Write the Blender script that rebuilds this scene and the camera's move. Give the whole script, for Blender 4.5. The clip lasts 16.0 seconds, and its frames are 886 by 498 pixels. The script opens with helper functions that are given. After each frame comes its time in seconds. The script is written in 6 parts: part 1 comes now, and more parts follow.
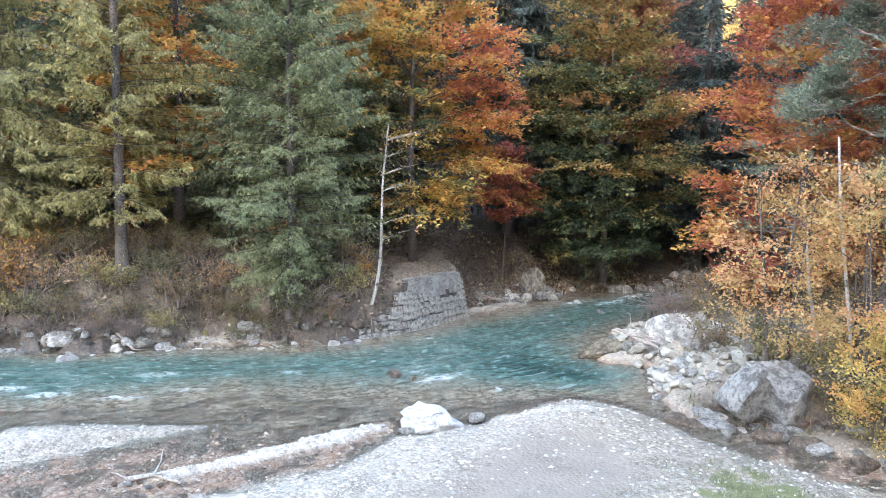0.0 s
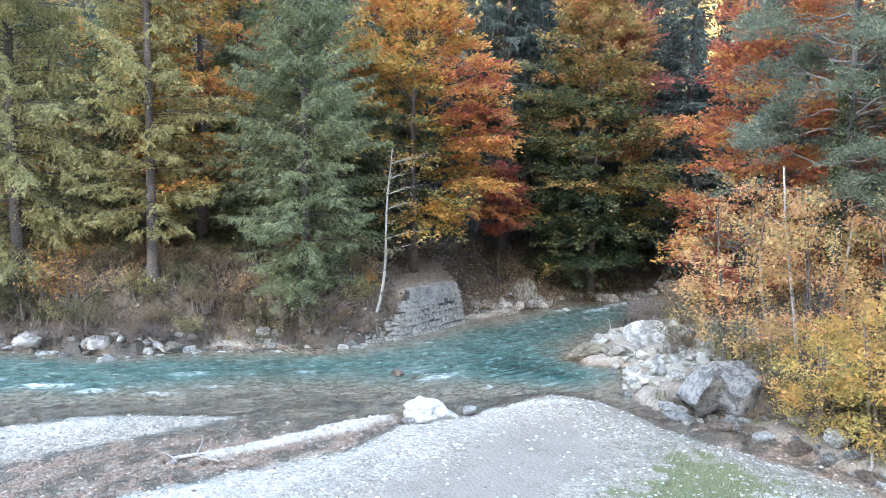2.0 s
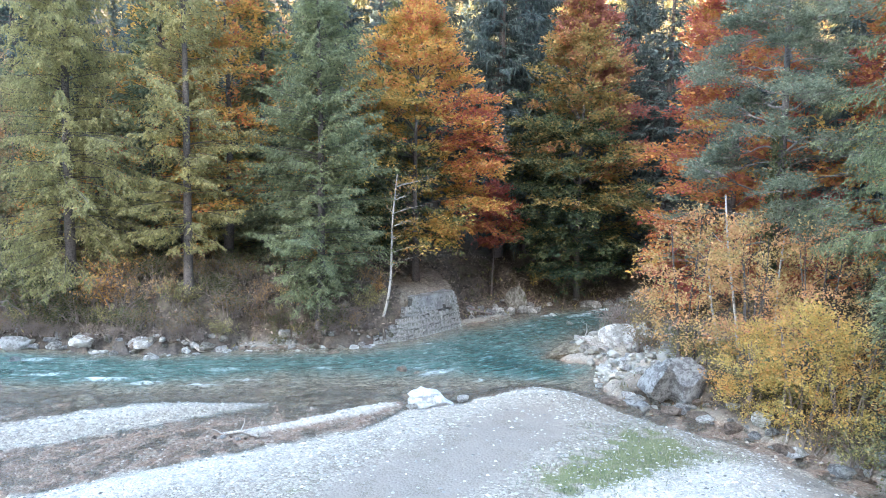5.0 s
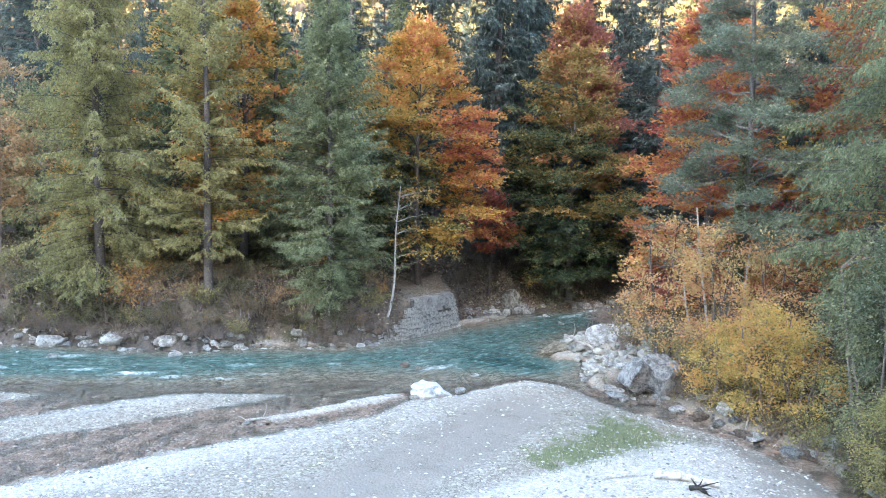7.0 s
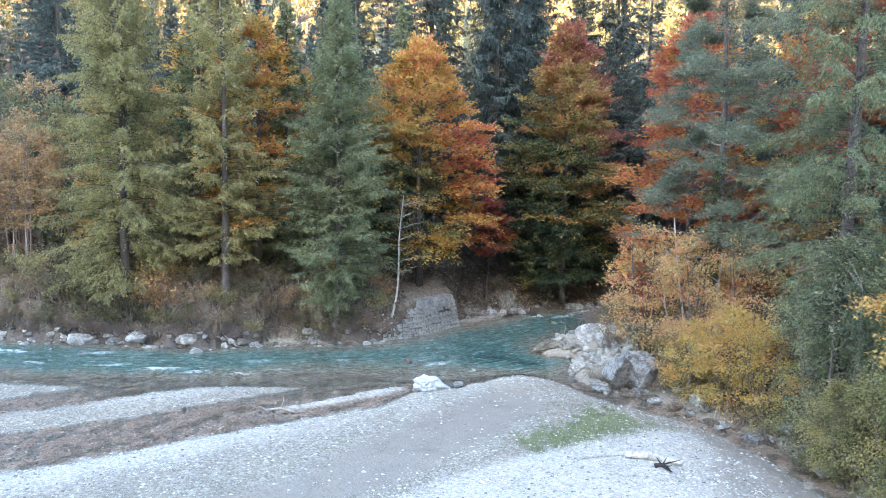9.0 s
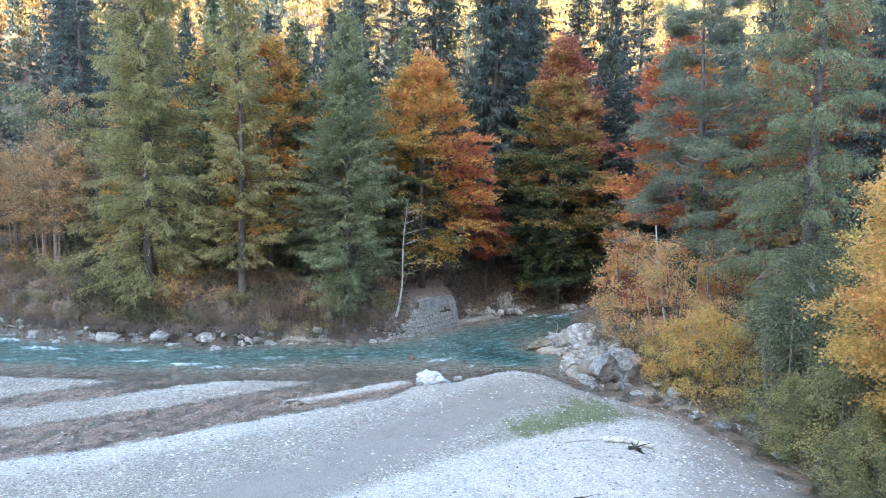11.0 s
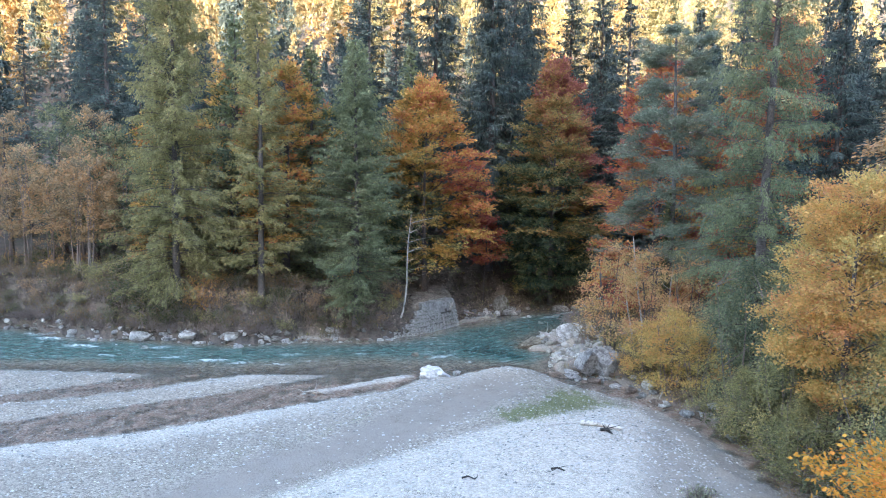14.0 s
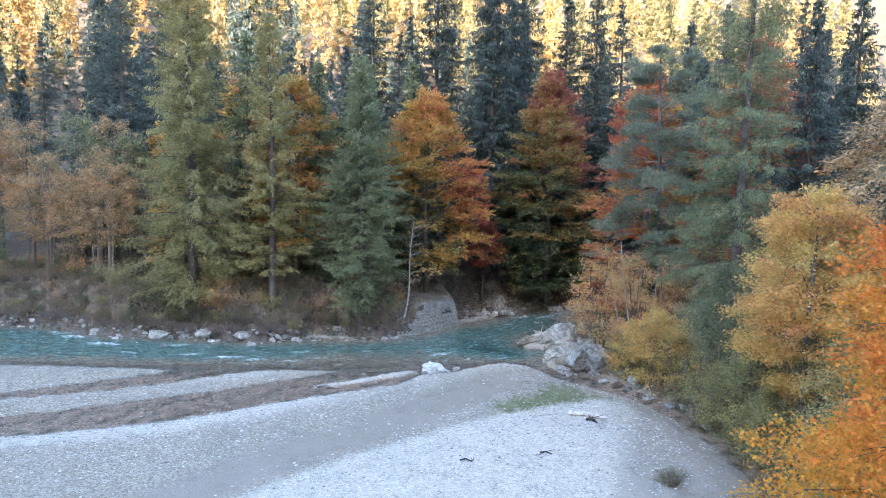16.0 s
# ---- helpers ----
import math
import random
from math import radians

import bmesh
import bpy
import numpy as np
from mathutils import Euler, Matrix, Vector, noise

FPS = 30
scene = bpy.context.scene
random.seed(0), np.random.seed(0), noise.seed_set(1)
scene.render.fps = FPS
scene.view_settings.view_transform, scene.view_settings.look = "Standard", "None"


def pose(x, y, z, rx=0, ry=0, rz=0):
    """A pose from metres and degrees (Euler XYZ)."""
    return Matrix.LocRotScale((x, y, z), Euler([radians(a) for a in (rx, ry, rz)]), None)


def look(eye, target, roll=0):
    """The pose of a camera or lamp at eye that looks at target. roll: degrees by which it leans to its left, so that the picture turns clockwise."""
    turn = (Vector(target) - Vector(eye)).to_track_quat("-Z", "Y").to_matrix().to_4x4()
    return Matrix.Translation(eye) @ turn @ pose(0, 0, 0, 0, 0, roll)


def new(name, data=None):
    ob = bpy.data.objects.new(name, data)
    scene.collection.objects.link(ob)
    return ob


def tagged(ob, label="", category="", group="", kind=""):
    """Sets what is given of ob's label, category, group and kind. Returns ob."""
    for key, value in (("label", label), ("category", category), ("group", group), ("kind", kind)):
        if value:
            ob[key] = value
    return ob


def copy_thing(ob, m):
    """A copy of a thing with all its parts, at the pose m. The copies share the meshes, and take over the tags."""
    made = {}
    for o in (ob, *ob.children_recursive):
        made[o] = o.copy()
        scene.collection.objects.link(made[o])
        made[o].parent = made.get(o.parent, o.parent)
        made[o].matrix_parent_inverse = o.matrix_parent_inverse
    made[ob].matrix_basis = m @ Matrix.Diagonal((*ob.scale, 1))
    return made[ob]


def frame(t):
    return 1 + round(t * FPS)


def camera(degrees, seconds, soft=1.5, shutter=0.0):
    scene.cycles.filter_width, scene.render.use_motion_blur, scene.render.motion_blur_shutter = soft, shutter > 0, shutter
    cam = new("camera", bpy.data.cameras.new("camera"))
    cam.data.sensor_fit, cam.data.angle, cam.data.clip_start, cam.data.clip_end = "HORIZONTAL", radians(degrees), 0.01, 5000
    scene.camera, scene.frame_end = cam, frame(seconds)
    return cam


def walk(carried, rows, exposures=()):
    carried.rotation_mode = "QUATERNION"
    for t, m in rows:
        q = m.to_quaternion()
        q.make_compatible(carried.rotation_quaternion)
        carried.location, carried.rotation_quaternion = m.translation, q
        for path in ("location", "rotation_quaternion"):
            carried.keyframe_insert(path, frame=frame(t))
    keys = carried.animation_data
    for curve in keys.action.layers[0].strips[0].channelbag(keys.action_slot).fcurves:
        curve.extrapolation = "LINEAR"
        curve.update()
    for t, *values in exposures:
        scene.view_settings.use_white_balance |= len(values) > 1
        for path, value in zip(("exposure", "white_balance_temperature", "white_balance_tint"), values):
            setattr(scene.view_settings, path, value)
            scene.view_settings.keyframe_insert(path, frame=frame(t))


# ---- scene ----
cam = camera(63.3, 16.0, soft=0.9)
METRES, EYE, TILT, LEAN, TURN = 32.0, 9.7, -7.5, -1.0, 0.0
ROWS = [
    (0.0, 0.0, 0.0, 0.0, 0.0, 0.0, -0.0),
    (0.5, 0.0014, -0.0299, 0.0021, 0.03, 0.2, -0.0),
    (1.0, 0.0028, -0.063, 0.0045, 0.06, 0.35, 0.0),
    (1.5, 0.0041, -0.0932, 0.0062, 0.09, 0.51, -0.0),
    (2.0, 0.0053, -0.1263, 0.0086, 0.11, 0.63, -0.01),
    (2.5, 0.0063, -0.1565, 0.0115, 0.12, 0.72, -0.01),
    (3.0, 0.0075, -0.1866, 0.0137, 0.14, 0.8, -0.01),
    (3.5, 0.0087, -0.2196, 0.016, 0.15, 0.88, -0.02),
    (4.0, 0.0097, -0.2497, 0.0179, 0.17, 0.96, -0.02),
    (6.5, 0.0136, -0.4084, 0.0257, 0.26, 1.18, -0.07),
    (7.0, 0.0147, -0.4378, 0.0277, 0.29, 1.21, -0.07),
    (7.5, 0.0158, -0.4703, 0.0302, 0.31, 1.19, -0.07),
    (8.0, 0.0166, -0.4998, 0.0326, 0.34, 1.18, -0.07),
    (8.5, 0.0179, -0.5321, 0.0354, 0.38, 1.18, -0.09),
    (9.0, 0.0185, -0.5617, 0.0384, 0.4, 1.16, -0.08),
    (11.5, 0.0245, -0.7187, 0.0526, 0.65, 1.08, -0.09),
    (12.0, 0.0251, -0.7482, 0.0553, 0.67, 1.09, -0.09),
    (12.5, 0.0261, -0.7806, 0.058, 0.69, 1.08, -0.1),
    (13.0, 0.0269, -0.8102, 0.0606, 0.71, 1.08, -0.1),
    (13.5, 0.0277, -0.8428, 0.0632, 0.73, 1.09, -0.1),
    (14.0, 0.0284, -0.8725, 0.0658, 0.75, 1.1, -0.1),
    (14.5, 0.0291, -0.9052, 0.0681, 0.77, 1.11, -0.11),
    (15.0, 0.0298, -0.9347, 0.0703, 0.79, 1.12, -0.1),
    (15.5, 0.0307, -0.9671, 0.0725, 0.81, 1.12, -0.12),
    (16.0, 0.0312, -0.9966, 0.0743, 0.83, 1.11, -0.13),
]
walk(cam, [(t, pose(0, 0, EYE, TILT, LEAN, TURN) @ pose(METRES * x, METRES * y, METRES * z, 90 + pitch, roll, yaw)) for t, x, y, z, yaw, pitch, roll in ROWS],
     exposures=[(0.0, 3.93, 6800, 10), (2.5, 3.91, 6450, 7), (7.0, 3.73, 6280, 6), (16.0, 3.18, 5920, 9)])

# ---- sky and sun: the valley lies in the shade of an unseen ridge added behind ----
SUN_EL, SUN_AZ = 17.5, 18.0          # degrees; azimuth to the west of straight behind the first view
world = bpy.data.worlds.new("sky")
scene.world = world
world.use_nodes = True
wn = world.node_tree.nodes
sky = wn.new("ShaderNodeTexSky")
sky.sky_type, sky.sun_disc = "NISHITA", False
sky.sun_elevation, sky.sun_rotation = radians(SUN_EL), radians(180 + SUN_AZ)
sky.air_density, sky.dust_density, sky.ozone_density = 1.0, 1.5, 1.0
world.node_tree.links.new(sky.outputs[0], wn["Background"].inputs[0])
wn["Background"].inputs[1].default_value = 0.15
sun = new("sun", bpy.data.lights.new("sun", "SUN"))
sun.data.energy, sun.data.angle, sun.data.color = 2.8, radians(0.53), (1.0, 0.83, 0.62)
sx, sy = -math.sin(radians(SUN_AZ)), -math.cos(radians(SUN_AZ))
sun.matrix_world = look((sx * 100, sy * 100, 100 * math.tan(radians(SUN_EL))), (0, 0, 0))


# ---- materials ----
class Nodes:
    """Short hand for the nodes of one material."""

    def __init__(self, name):
        self.mat = bpy.data.materials.new(name)
        self.mat.use_nodes = True
        self.tree = self.mat.node_tree
        self.bsdf = self.tree.nodes["Principled BSDF"]
        self.out = self.tree.nodes["Material Output"]
        self.place = self.add("ShaderNodeTexCoord").outputs["Object"]

    def add(self, kind, **inputs):
        n = self.tree.nodes.new(kind)
        for k, v in inputs.items():
            self.set(n.inputs[k.replace("_", " ")], v)
        return n

    def set(self, socket, v):
        if isinstance(v, bpy.types.NodeSocket):
            self.tree.links.new(v, socket)
        else:
            socket.default_value = v

    def noise(self, scale, detail=4.0, rough=0.6, at=None):
        return self.add("ShaderNodeTexNoise", Vector=at or self.place, Scale=scale, Detail=detail, Roughness=rough).outputs["Fac"]

    def cells(self, scale, out="Distance", at=None):
        return self.add("ShaderNodeTexVoronoi", Vector=at or self.place, Scale=scale).outputs[out]

    def ramp(self, fac, *stops):
        n = self.add("ShaderNodeValToRGB", Fac=fac)
        while len(n.color_ramp.elements) < len(stops):
            n.color_ramp.elements.new(0.5)
        for e, (at, c) in zip(n.color_ramp.elements, stops):
            e.position, e.color = at, (*c, 1) if len(c) == 3 else c
        return n.outputs[0]

    def value(self, fac, a, b, lo=0.0, hi=1.0):
        n = self.add("ShaderNodeMapRange", Value=fac, From_Min=a, From_Max=b, To_Min=lo, To_Max=hi)
        return n.outputs[0]

    def mix(self, fac, a, b, how="MIX"):
        n = self.tree.nodes.new("ShaderNodeMix")
        n.data_type, n.blend_type = "RGBA", how
        for i, v in ((0, fac), (6, a), (7, b)):
            self.set(n.inputs[i], (*v, 1) if isinstance(v, tuple) and len(v) == 3 else v)
        return n.outputs[2]

    def math(self, how, a, b=0.0):
        n = self.tree.nodes.new("ShaderNodeMath")
        n.operation = how
        self.set(n.inputs[0], a), self.set(n.inputs[1], b)
        return n.outputs[0]

    def attribute(self, name, out="Fac"):
        n = self.tree.nodes.new("ShaderNodeAttribute")
        n.attribute_name = name
        return n.outputs[out]

    def bump(self, height, strength=0.5, distance=0.05):
        return self.add("ShaderNodeBump", Height=height, Strength=strength, Distance=distance).outputs[0]

    def finish(self, colour, rough=0.8, normal=None, specular=0.3):
        self.set(self.bsdf.inputs["Base Color"], colour)
        self.set(self.bsdf.inputs["Roughness"], rough)
        self.set(self.bsdf.inputs["Specular IOR Level"], specular)
        if normal:
            self.set(self.bsdf.inputs["Normal"], normal)
        return self.mat


def foliage(name, *stops, glow=0.3, mute=0.2, vary=(0.8, 1.3)):
    """Leaves: the colour runs along each leaf's tint, with a little chance from leaf to leaf; light comes through."""
    n = Nodes(name)
    chance = n.add("ShaderNodeNewGeometry").outputs["Random Per Island"]
    fac = n.math("ADD", n.attribute("tint"), n.value(chance, 0, 1, -0.10, 0.10))
    # greyed and slightly blued: a bluish haze is put into the leaf colours
    muted = [(at, tuple(c + mute * (0.3 * col[0] + 0.6 * col[1] + 0.1 * col[2] - c) for c in (col[0], col[1], col[2] + 0.05 * max(0.0, 2 * col[1] - col[0])))) for at, col in stops]
    colour = n.ramp(fac, *muted)
    bright = n.value(chance, 0, 1, *vary)
    colour = n.mix(1.0, colour, n.add("ShaderNodeCombineColor", Red=bright, Green=bright, Blue=bright).outputs[0], "MULTIPLY")
    n.finish(colour, 0.6, specular=0.12)
    thin = n.add("ShaderNodeBsdfTranslucent", Color=colour)
    both = n.add("ShaderNodeMixShader", Fac=glow)
    n.tree.links.new(n.bsdf.outputs[0], both.inputs[1])
    n.tree.links.new(thin.outputs[0], both.inputs[2])
    n.tree.links.new(both.outputs[0], n.out.inputs[0])
    return n.mat


def bark(name, dark, light, scale=3.0, patches=None):
    n = Nodes(name)
    grain = n.noise(scale * 4, 6)
    colour = n.mix(n.noise(scale, 3), dark, light)
    colour = n.mix(n.value(grain, 0.45, 0.65), colour, tuple(c * 0.55 for c in dark))
    if patches:
        colour = n.mix(n.value(n.noise(2.2, 5), 0.56, 0.64), colour, patches)
    return n.finish(colour, 0.9, n.bump(grain, 0.6, 0.03))


def stone(name, dark, light, moss=None, scale=1.6):
    n = Nodes(name)
    broad, fine = n.noise(scale, 6, 0.65), n.noise(scale * 9, 5)
    colour = n.mix(n.value(broad, 0.42, 0.56), dark, light)
    colour = n.mix(n.value(fine, 0.56, 0.72), colour, tuple(c * 0.5 for c in dark))
    lighter = n.add("ShaderNodeObjectInfo").outputs["Random"]
    colour = n.mix(n.value(lighter, 0, 1, 0.0, 0.25), colour, tuple(c * 0.6 for c in dark))
    if moss:
        colour = n.mix(n.value(n.noise(scale * 1.3, 4), 0.55, 0.68), colour, moss)
    pits = n.noise(scale * 2.6, 8, 0.72)
    colour = n.mix(n.value(pits, 0.54, 0.60, 0.0, 0.65), colour, tuple(c * 0.4 for c in dark))
    colour = n.mix(n.value(n.noise(scale * 4.2, 8, 0.75), 0.55, 0.62, 0.0, 0.6), colour, tuple(min(0.85, c * 1.25) for c in light))
    relief = n.math("ADD", n.math("MULTIPLY", fine, 0.9), n.math("ADD", n.math("MULTIPLY", broad, 1.4), n.math("MULTIPLY", pits, -0.8)))
    return n.finish(colour, 0.88, n.bump(relief, 1.0, 0.17))


M_OLIVE = foliage("olive_needles", (0.0, (0.145, 0.155, 0.075)), (0.45, (0.285, 0.27, 0.105)), (1.0, (0.44, 0.37, 0.12)), glow=0.5, mute=0.15)
M_GREEN = foliage("green_needles", (0.0, (0.145, 0.175, 0.09)), (0.5, (0.255, 0.28, 0.125)), (1.0, (0.37, 0.365, 0.145)), glow=0.5, mute=0.15)
M_DARK = foliage("dark_needles", (0.0, (0.055, 0.08, 0.072)), (0.5, (0.11, 0.145, 0.125)), (1.0, (0.17, 0.205, 0.16)), glow=0.4)
M_PINE = foliage("pine_needles", (0.0, (0.11, 0.14, 0.09)), (0.5, (0.205, 0.235, 0.14)), (1.0, (0.30, 0.325, 0.185)), glow=0.45)
M_BEECH = foliage("beech_leaves", (0.0, (0.055, 0.085, 0.045)), (0.3, (0.165, 0.18, 0.065)), (0.55, (0.68, 0.44, 0.095)),
                  (0.78, (0.62, 0.25, 0.08)), (1.0, (0.40, 0.115, 0.09)), glow=0.45, mute=0.08)
M_DULL = foliage("dull_beech_leaves", (0.0, (0.05, 0.085, 0.05)), (0.3, (0.16, 0.185, 0.075)), (0.55, (0.42, 0.30, 0.085)), (0.78, (0.46, 0.22, 0.08)), (1.0, (0.34, 0.125, 0.095)), glow=0.45, mute=0.10)
M_YELLOW = foliage("yellow_leaves", (0.0, (0.34, 0.29, 0.085)), (0.4, (0.64, 0.47, 0.11)), (0.75, (0.68, 0.37, 0.09)), (1.0, (0.58, 0.25, 0.09)), glow=0.45, mute=0.14)
M_ORANGE = foliage("orange_leaves", (0.0, (0.36, 0.26, 0.06)), (0.5, (0.64, 0.36, 0.055)), (0.8, (0.70, 0.30, 0.05)), (1.0, (0.62, 0.20, 0.05)), glow=0.45, mute=0.03)
M_AMBER = foliage("amber_leaves", (0.0, (0.34, 0.29, 0.12)), (0.45, (0.62, 0.43, 0.16)), (0.75, (0.64, 0.36, 0.16)), (1.0, (0.56, 0.26, 0.13)), glow=0.45, mute=0.10)
M_HILL = foliage("hillside_leaves", (0.0, (0.10, 0.11, 0.06)), (0.3, (0.33, 0.28, 0.12)), (0.65, (0.56, 0.47, 0.24)), (1.0, (0.50, 0.31, 0.11)), glow=0.4, mute=0.05, vary=(0.9, 1.15))
M_TAN = foliage("faded_leaves", (0.0, (0.22, 0.19, 0.11)), (0.5, (0.44, 0.30, 0.15)), (1.0, (0.54, 0.29, 0.11)), glow=0.4, mute=0.12)
M_WILLOW = foliage("willow_leaves", (0.0, (0.10, 0.13, 0.07)), (0.5, (0.21, 0.24, 0.12)), (1.0, (0.33, 0.31, 0.11)), glow=0.45)
M_SALLOW = foliage("sallow_leaves", (0.0, (0.15, 0.165, 0.075)), (0.5, (0.33, 0.305, 0.11)), (1.0, (0.52, 0.40, 0.12)), glow=0.45, mute=0.14)
M_BUSH = foliage("bush_leaves", (0.0, (0.07, 0.10, 0.035)), (0.5, (0.20, 0.175, 0.06)), (1.0, (0.38, 0.18, 0.07)), glow=0.35)
M_GRASS = foliage("grass_blades", (0.0, (0.13, 0.155, 0.075)), (0.5, (0.21, 0.225, 0.115)), (1.0, (0.34, 0.315, 0.19)), mute=0.22)
M_DRYGRASS = foliage("dry_grass_blades", (0.0, (0.11, 0.10, 0.055)), (0.5, (0.24, 0.205, 0.125)), (1.0, (0.40, 0.335, 0.21)))
M_BARK = bark("grey_brown_bark", (0.10, 0.085, 0.075), (0.22, 0.19, 0.18))
M_PINEBARK = bark("pale_pine_bark", (0.17, 0.145, 0.13), (0.36, 0.315, 0.285))
M_BIRCH = bark("birch_bark", (0.42, 0.40, 0.37), (0.68, 0.66, 0.62), 5.0, (0.10, 0.09, 0.08))
M_TWIG = bark("brown_twigs", (0.20, 0.16, 0.14), (0.42, 0.35, 0.31), 6.0)
M_DRIFT = bark("bleached_driftwood", (0.348, 0.304, 0.261), (0.574, 0.531, 0.479), 4.0)
M_ROOT = bark("dark_wet_root", (0.028, 0.025, 0.022), (0.09, 0.08, 0.07), 5.0)
M_LOG = bark("pale_log", (0.539, 0.496, 0.435), (0.696, 0.661, 0.609), 2.0)
M_WHITE = stone("white_boulder", (0.70, 0.69, 0.67), (0.90, 0.895, 0.88))
M_ROCK = stone("limestone", (0.2, 0.191, 0.183), (0.505, 0.496, 0.479), None, 2.2)
M_PALE = stone("white_limestone", (0.38, 0.36, 0.33), (0.74, 0.725, 0.69))


def washed_stone(name, dark, light):
    """Smooth river-worn stone: a pale skin with faint veins, each stone a little different."""
    n = Nodes(name)
    colour = n.mix(n.value(n.add("ShaderNodeObjectInfo").outputs["Random"], 0, 1), dark, light)
    colour = n.mix(n.value(n.noise(2.5, 6, 0.7), 0.45, 0.65, 0.0, 0.6), colour, tuple(min(0.85, c * 1.15) for c in light))
    colour = n.mix(n.value(n.noise(5.0, 7, 0.75), 0.56, 0.66, 0.0, 0.55), colour, tuple(c * 0.5 for c in dark))
    return n.finish(colour, 0.85, n.bump(n.noise(6.0, 5), 0.4, 0.05))


M_WASHED = washed_stone("washed_pale_stone", (0.22, 0.20, 0.165), (0.46, 0.435, 0.385))
M_MOSSY = stone("mossy_limestone", (0.122, 0.109, 0.087), (0.331, 0.313, 0.278), (0.087, 0.087, 0.0305))
M_WEDGE = stone("yellow_brown_rock", (0.15, 0.12, 0.085), (0.38, 0.33, 0.25), (0.20, 0.165, 0.08))
M_WALL = stone("old_masonry", (0.20, 0.19, 0.175), (0.54, 0.53, 0.50), (0.16, 0.15, 0.11), 0.9)
M_RENDER = stone("weathered_concrete", (0.278, 0.27, 0.261), (0.47, 0.461, 0.444), None, 1.1)
M_MORTAR = stone("dark_mortar", (0.07, 0.065, 0.058), (0.17, 0.16, 0.145))
M_RED = stone("brown_river_stone", (0.15, 0.115, 0.09), (0.32, 0.25, 0.20))


def ground_material():
    """Gravel, wet channel beds, silt, grass and forest floor on the one sheet."""
    n = Nodes("valley_ground")
    wet, silt, forest, white, grass, damp = (n.attribute(a) for a in ("wet", "silt", "forest", "white", "grass", "damp"))
    broad, mid = n.noise(0.35, 5), n.noise(2.5, 5)
    pebble = n.cells(9.0, "Color")
    grey = n.add("ShaderNodeSeparateColor", Color=pebble).outputs[0]
    size = n.cells(9.0)
    fine = n.cells(28.0, "Color")
    grey2 = n.add("ShaderNodeSeparateColor", Color=fine).outputs[1]
    speck = n.math("ADD", n.math("MULTIPLY", grey, 0.55), n.math("MULTIPLY", grey2, 0.45))
    gravel = n.ramp(speck, (0.0, (0.09, 0.085, 0.075)), (0.4, (0.257, 0.237, 0.210)), (0.75, (0.378, 0.357, 0.322)), (1.0, (0.567, 0.541, 0.492)))
    gravel = n.mix(n.value(broad, 0.35, 0.7, 0.0, 0.5), gravel, (0.245, 0.228, 0.212))
    gravel = n.mix(n.math("MULTIPLY", white, n.value(mid, 0.2, 0.6, 0.5, 1.0)), gravel, n.ramp(speck, (0.0, (0.33, 0.317, 0.295)), (0.6, (0.485, 0.47, 0.445)), (1.0, (0.63, 0.61, 0.58))))
    fines = n.mix(mid, (0.215, 0.195, 0.18), (0.295, 0.273, 0.252))
    gravel = n.mix(n.math("MULTIPLY", silt, n.value(mid, 0.25, 0.6, 0.6, 1.0)), gravel, fines)
    gravel = n.mix(n.math("MULTIPLY", n.value(n.noise(0.7, 6, 0.7), 0.50, 0.66, 0.0, 1.0), n.value(grey2, 0.25, 0.55, 0.75, 0.0)), gravel, (0.12, 0.115, 0.09))
    turf = n.mix(n.noise(6.0, 4), (0.105, 0.135, 0.058), (0.20, 0.215, 0.105))
    gravel = n.mix(n.value(n.math("MULTIPLY", grass, n.math("ADD", n.math("MULTIPLY", n.noise(0.9, 5, 0.7), 0.6), n.math("MULTIPLY", n.noise(4.5, 5, 0.75), 0.4))), 0.33, 0.46, 0.0, 0.9), gravel, turf)
    bed = n.ramp(speck, (0.0, (0.11, 0.075, 0.052)), (0.5, (0.245, 0.168, 0.12)), (0.85, (0.34, 0.255, 0.195)), (1.0, (0.48, 0.43, 0.37)))
    bed = n.mix(n.value(n.noise(1.1, 4), 0.48, 0.62, 0.0, 0.55), bed, n.ramp(speck, (0.0, (0.09, 0.085, 0.06)), (0.6, (0.18, 0.17, 0.13)), (1.0, (0.36, 0.34, 0.29))))
    bed = n.mix(n.value(mid, 0.45, 0.65, 0.0, 0.75), bed, (0.20, 0.113, 0.073))
    gravel = n.mix(1.0, gravel, (1.06, 0.98, 0.88), "MULTIPLY")
    colour = n.mix(wet, gravel, bed)
    litter = n.mix(n.value(n.noise(3.5, 8, 0.75), 0.35, 0.65), (0.062, 0.05, 0.041), (0.21, 0.165, 0.128))
    litter = n.mix(n.value(n.noise(0.8, 7, 0.75), 0.52, 0.68, 0.0, 0.7), litter, (0.14, 0.14, 0.065))
    litter = n.mix(n.value(n.cells(14.0), 0.0, 0.3, 0.4, 0.0), litter, (0.17, 0.105, 0.06))
    colour = n.mix(forest, colour, litter)
    # undercut shade of the bank foot put into the colour, as dark wet soil
    colour = n.mix(n.math("MULTIPLY", damp, n.value(mid, 0.3, 0.6, 0.6, 0.95)), colour, n.mix(grey, (0.045, 0.037, 0.03), (0.12, 0.10, 0.085)))
    relief = n.math("ADD", n.math("MULTIPLY", size, -0.8), n.math("MULTIPLY", mid, 0.8))
    rough = n.value(wet, 0, 1, 0.9, 0.45)
    return n.finish(colour, rough, n.bump(relief, 0.6, 0.06))


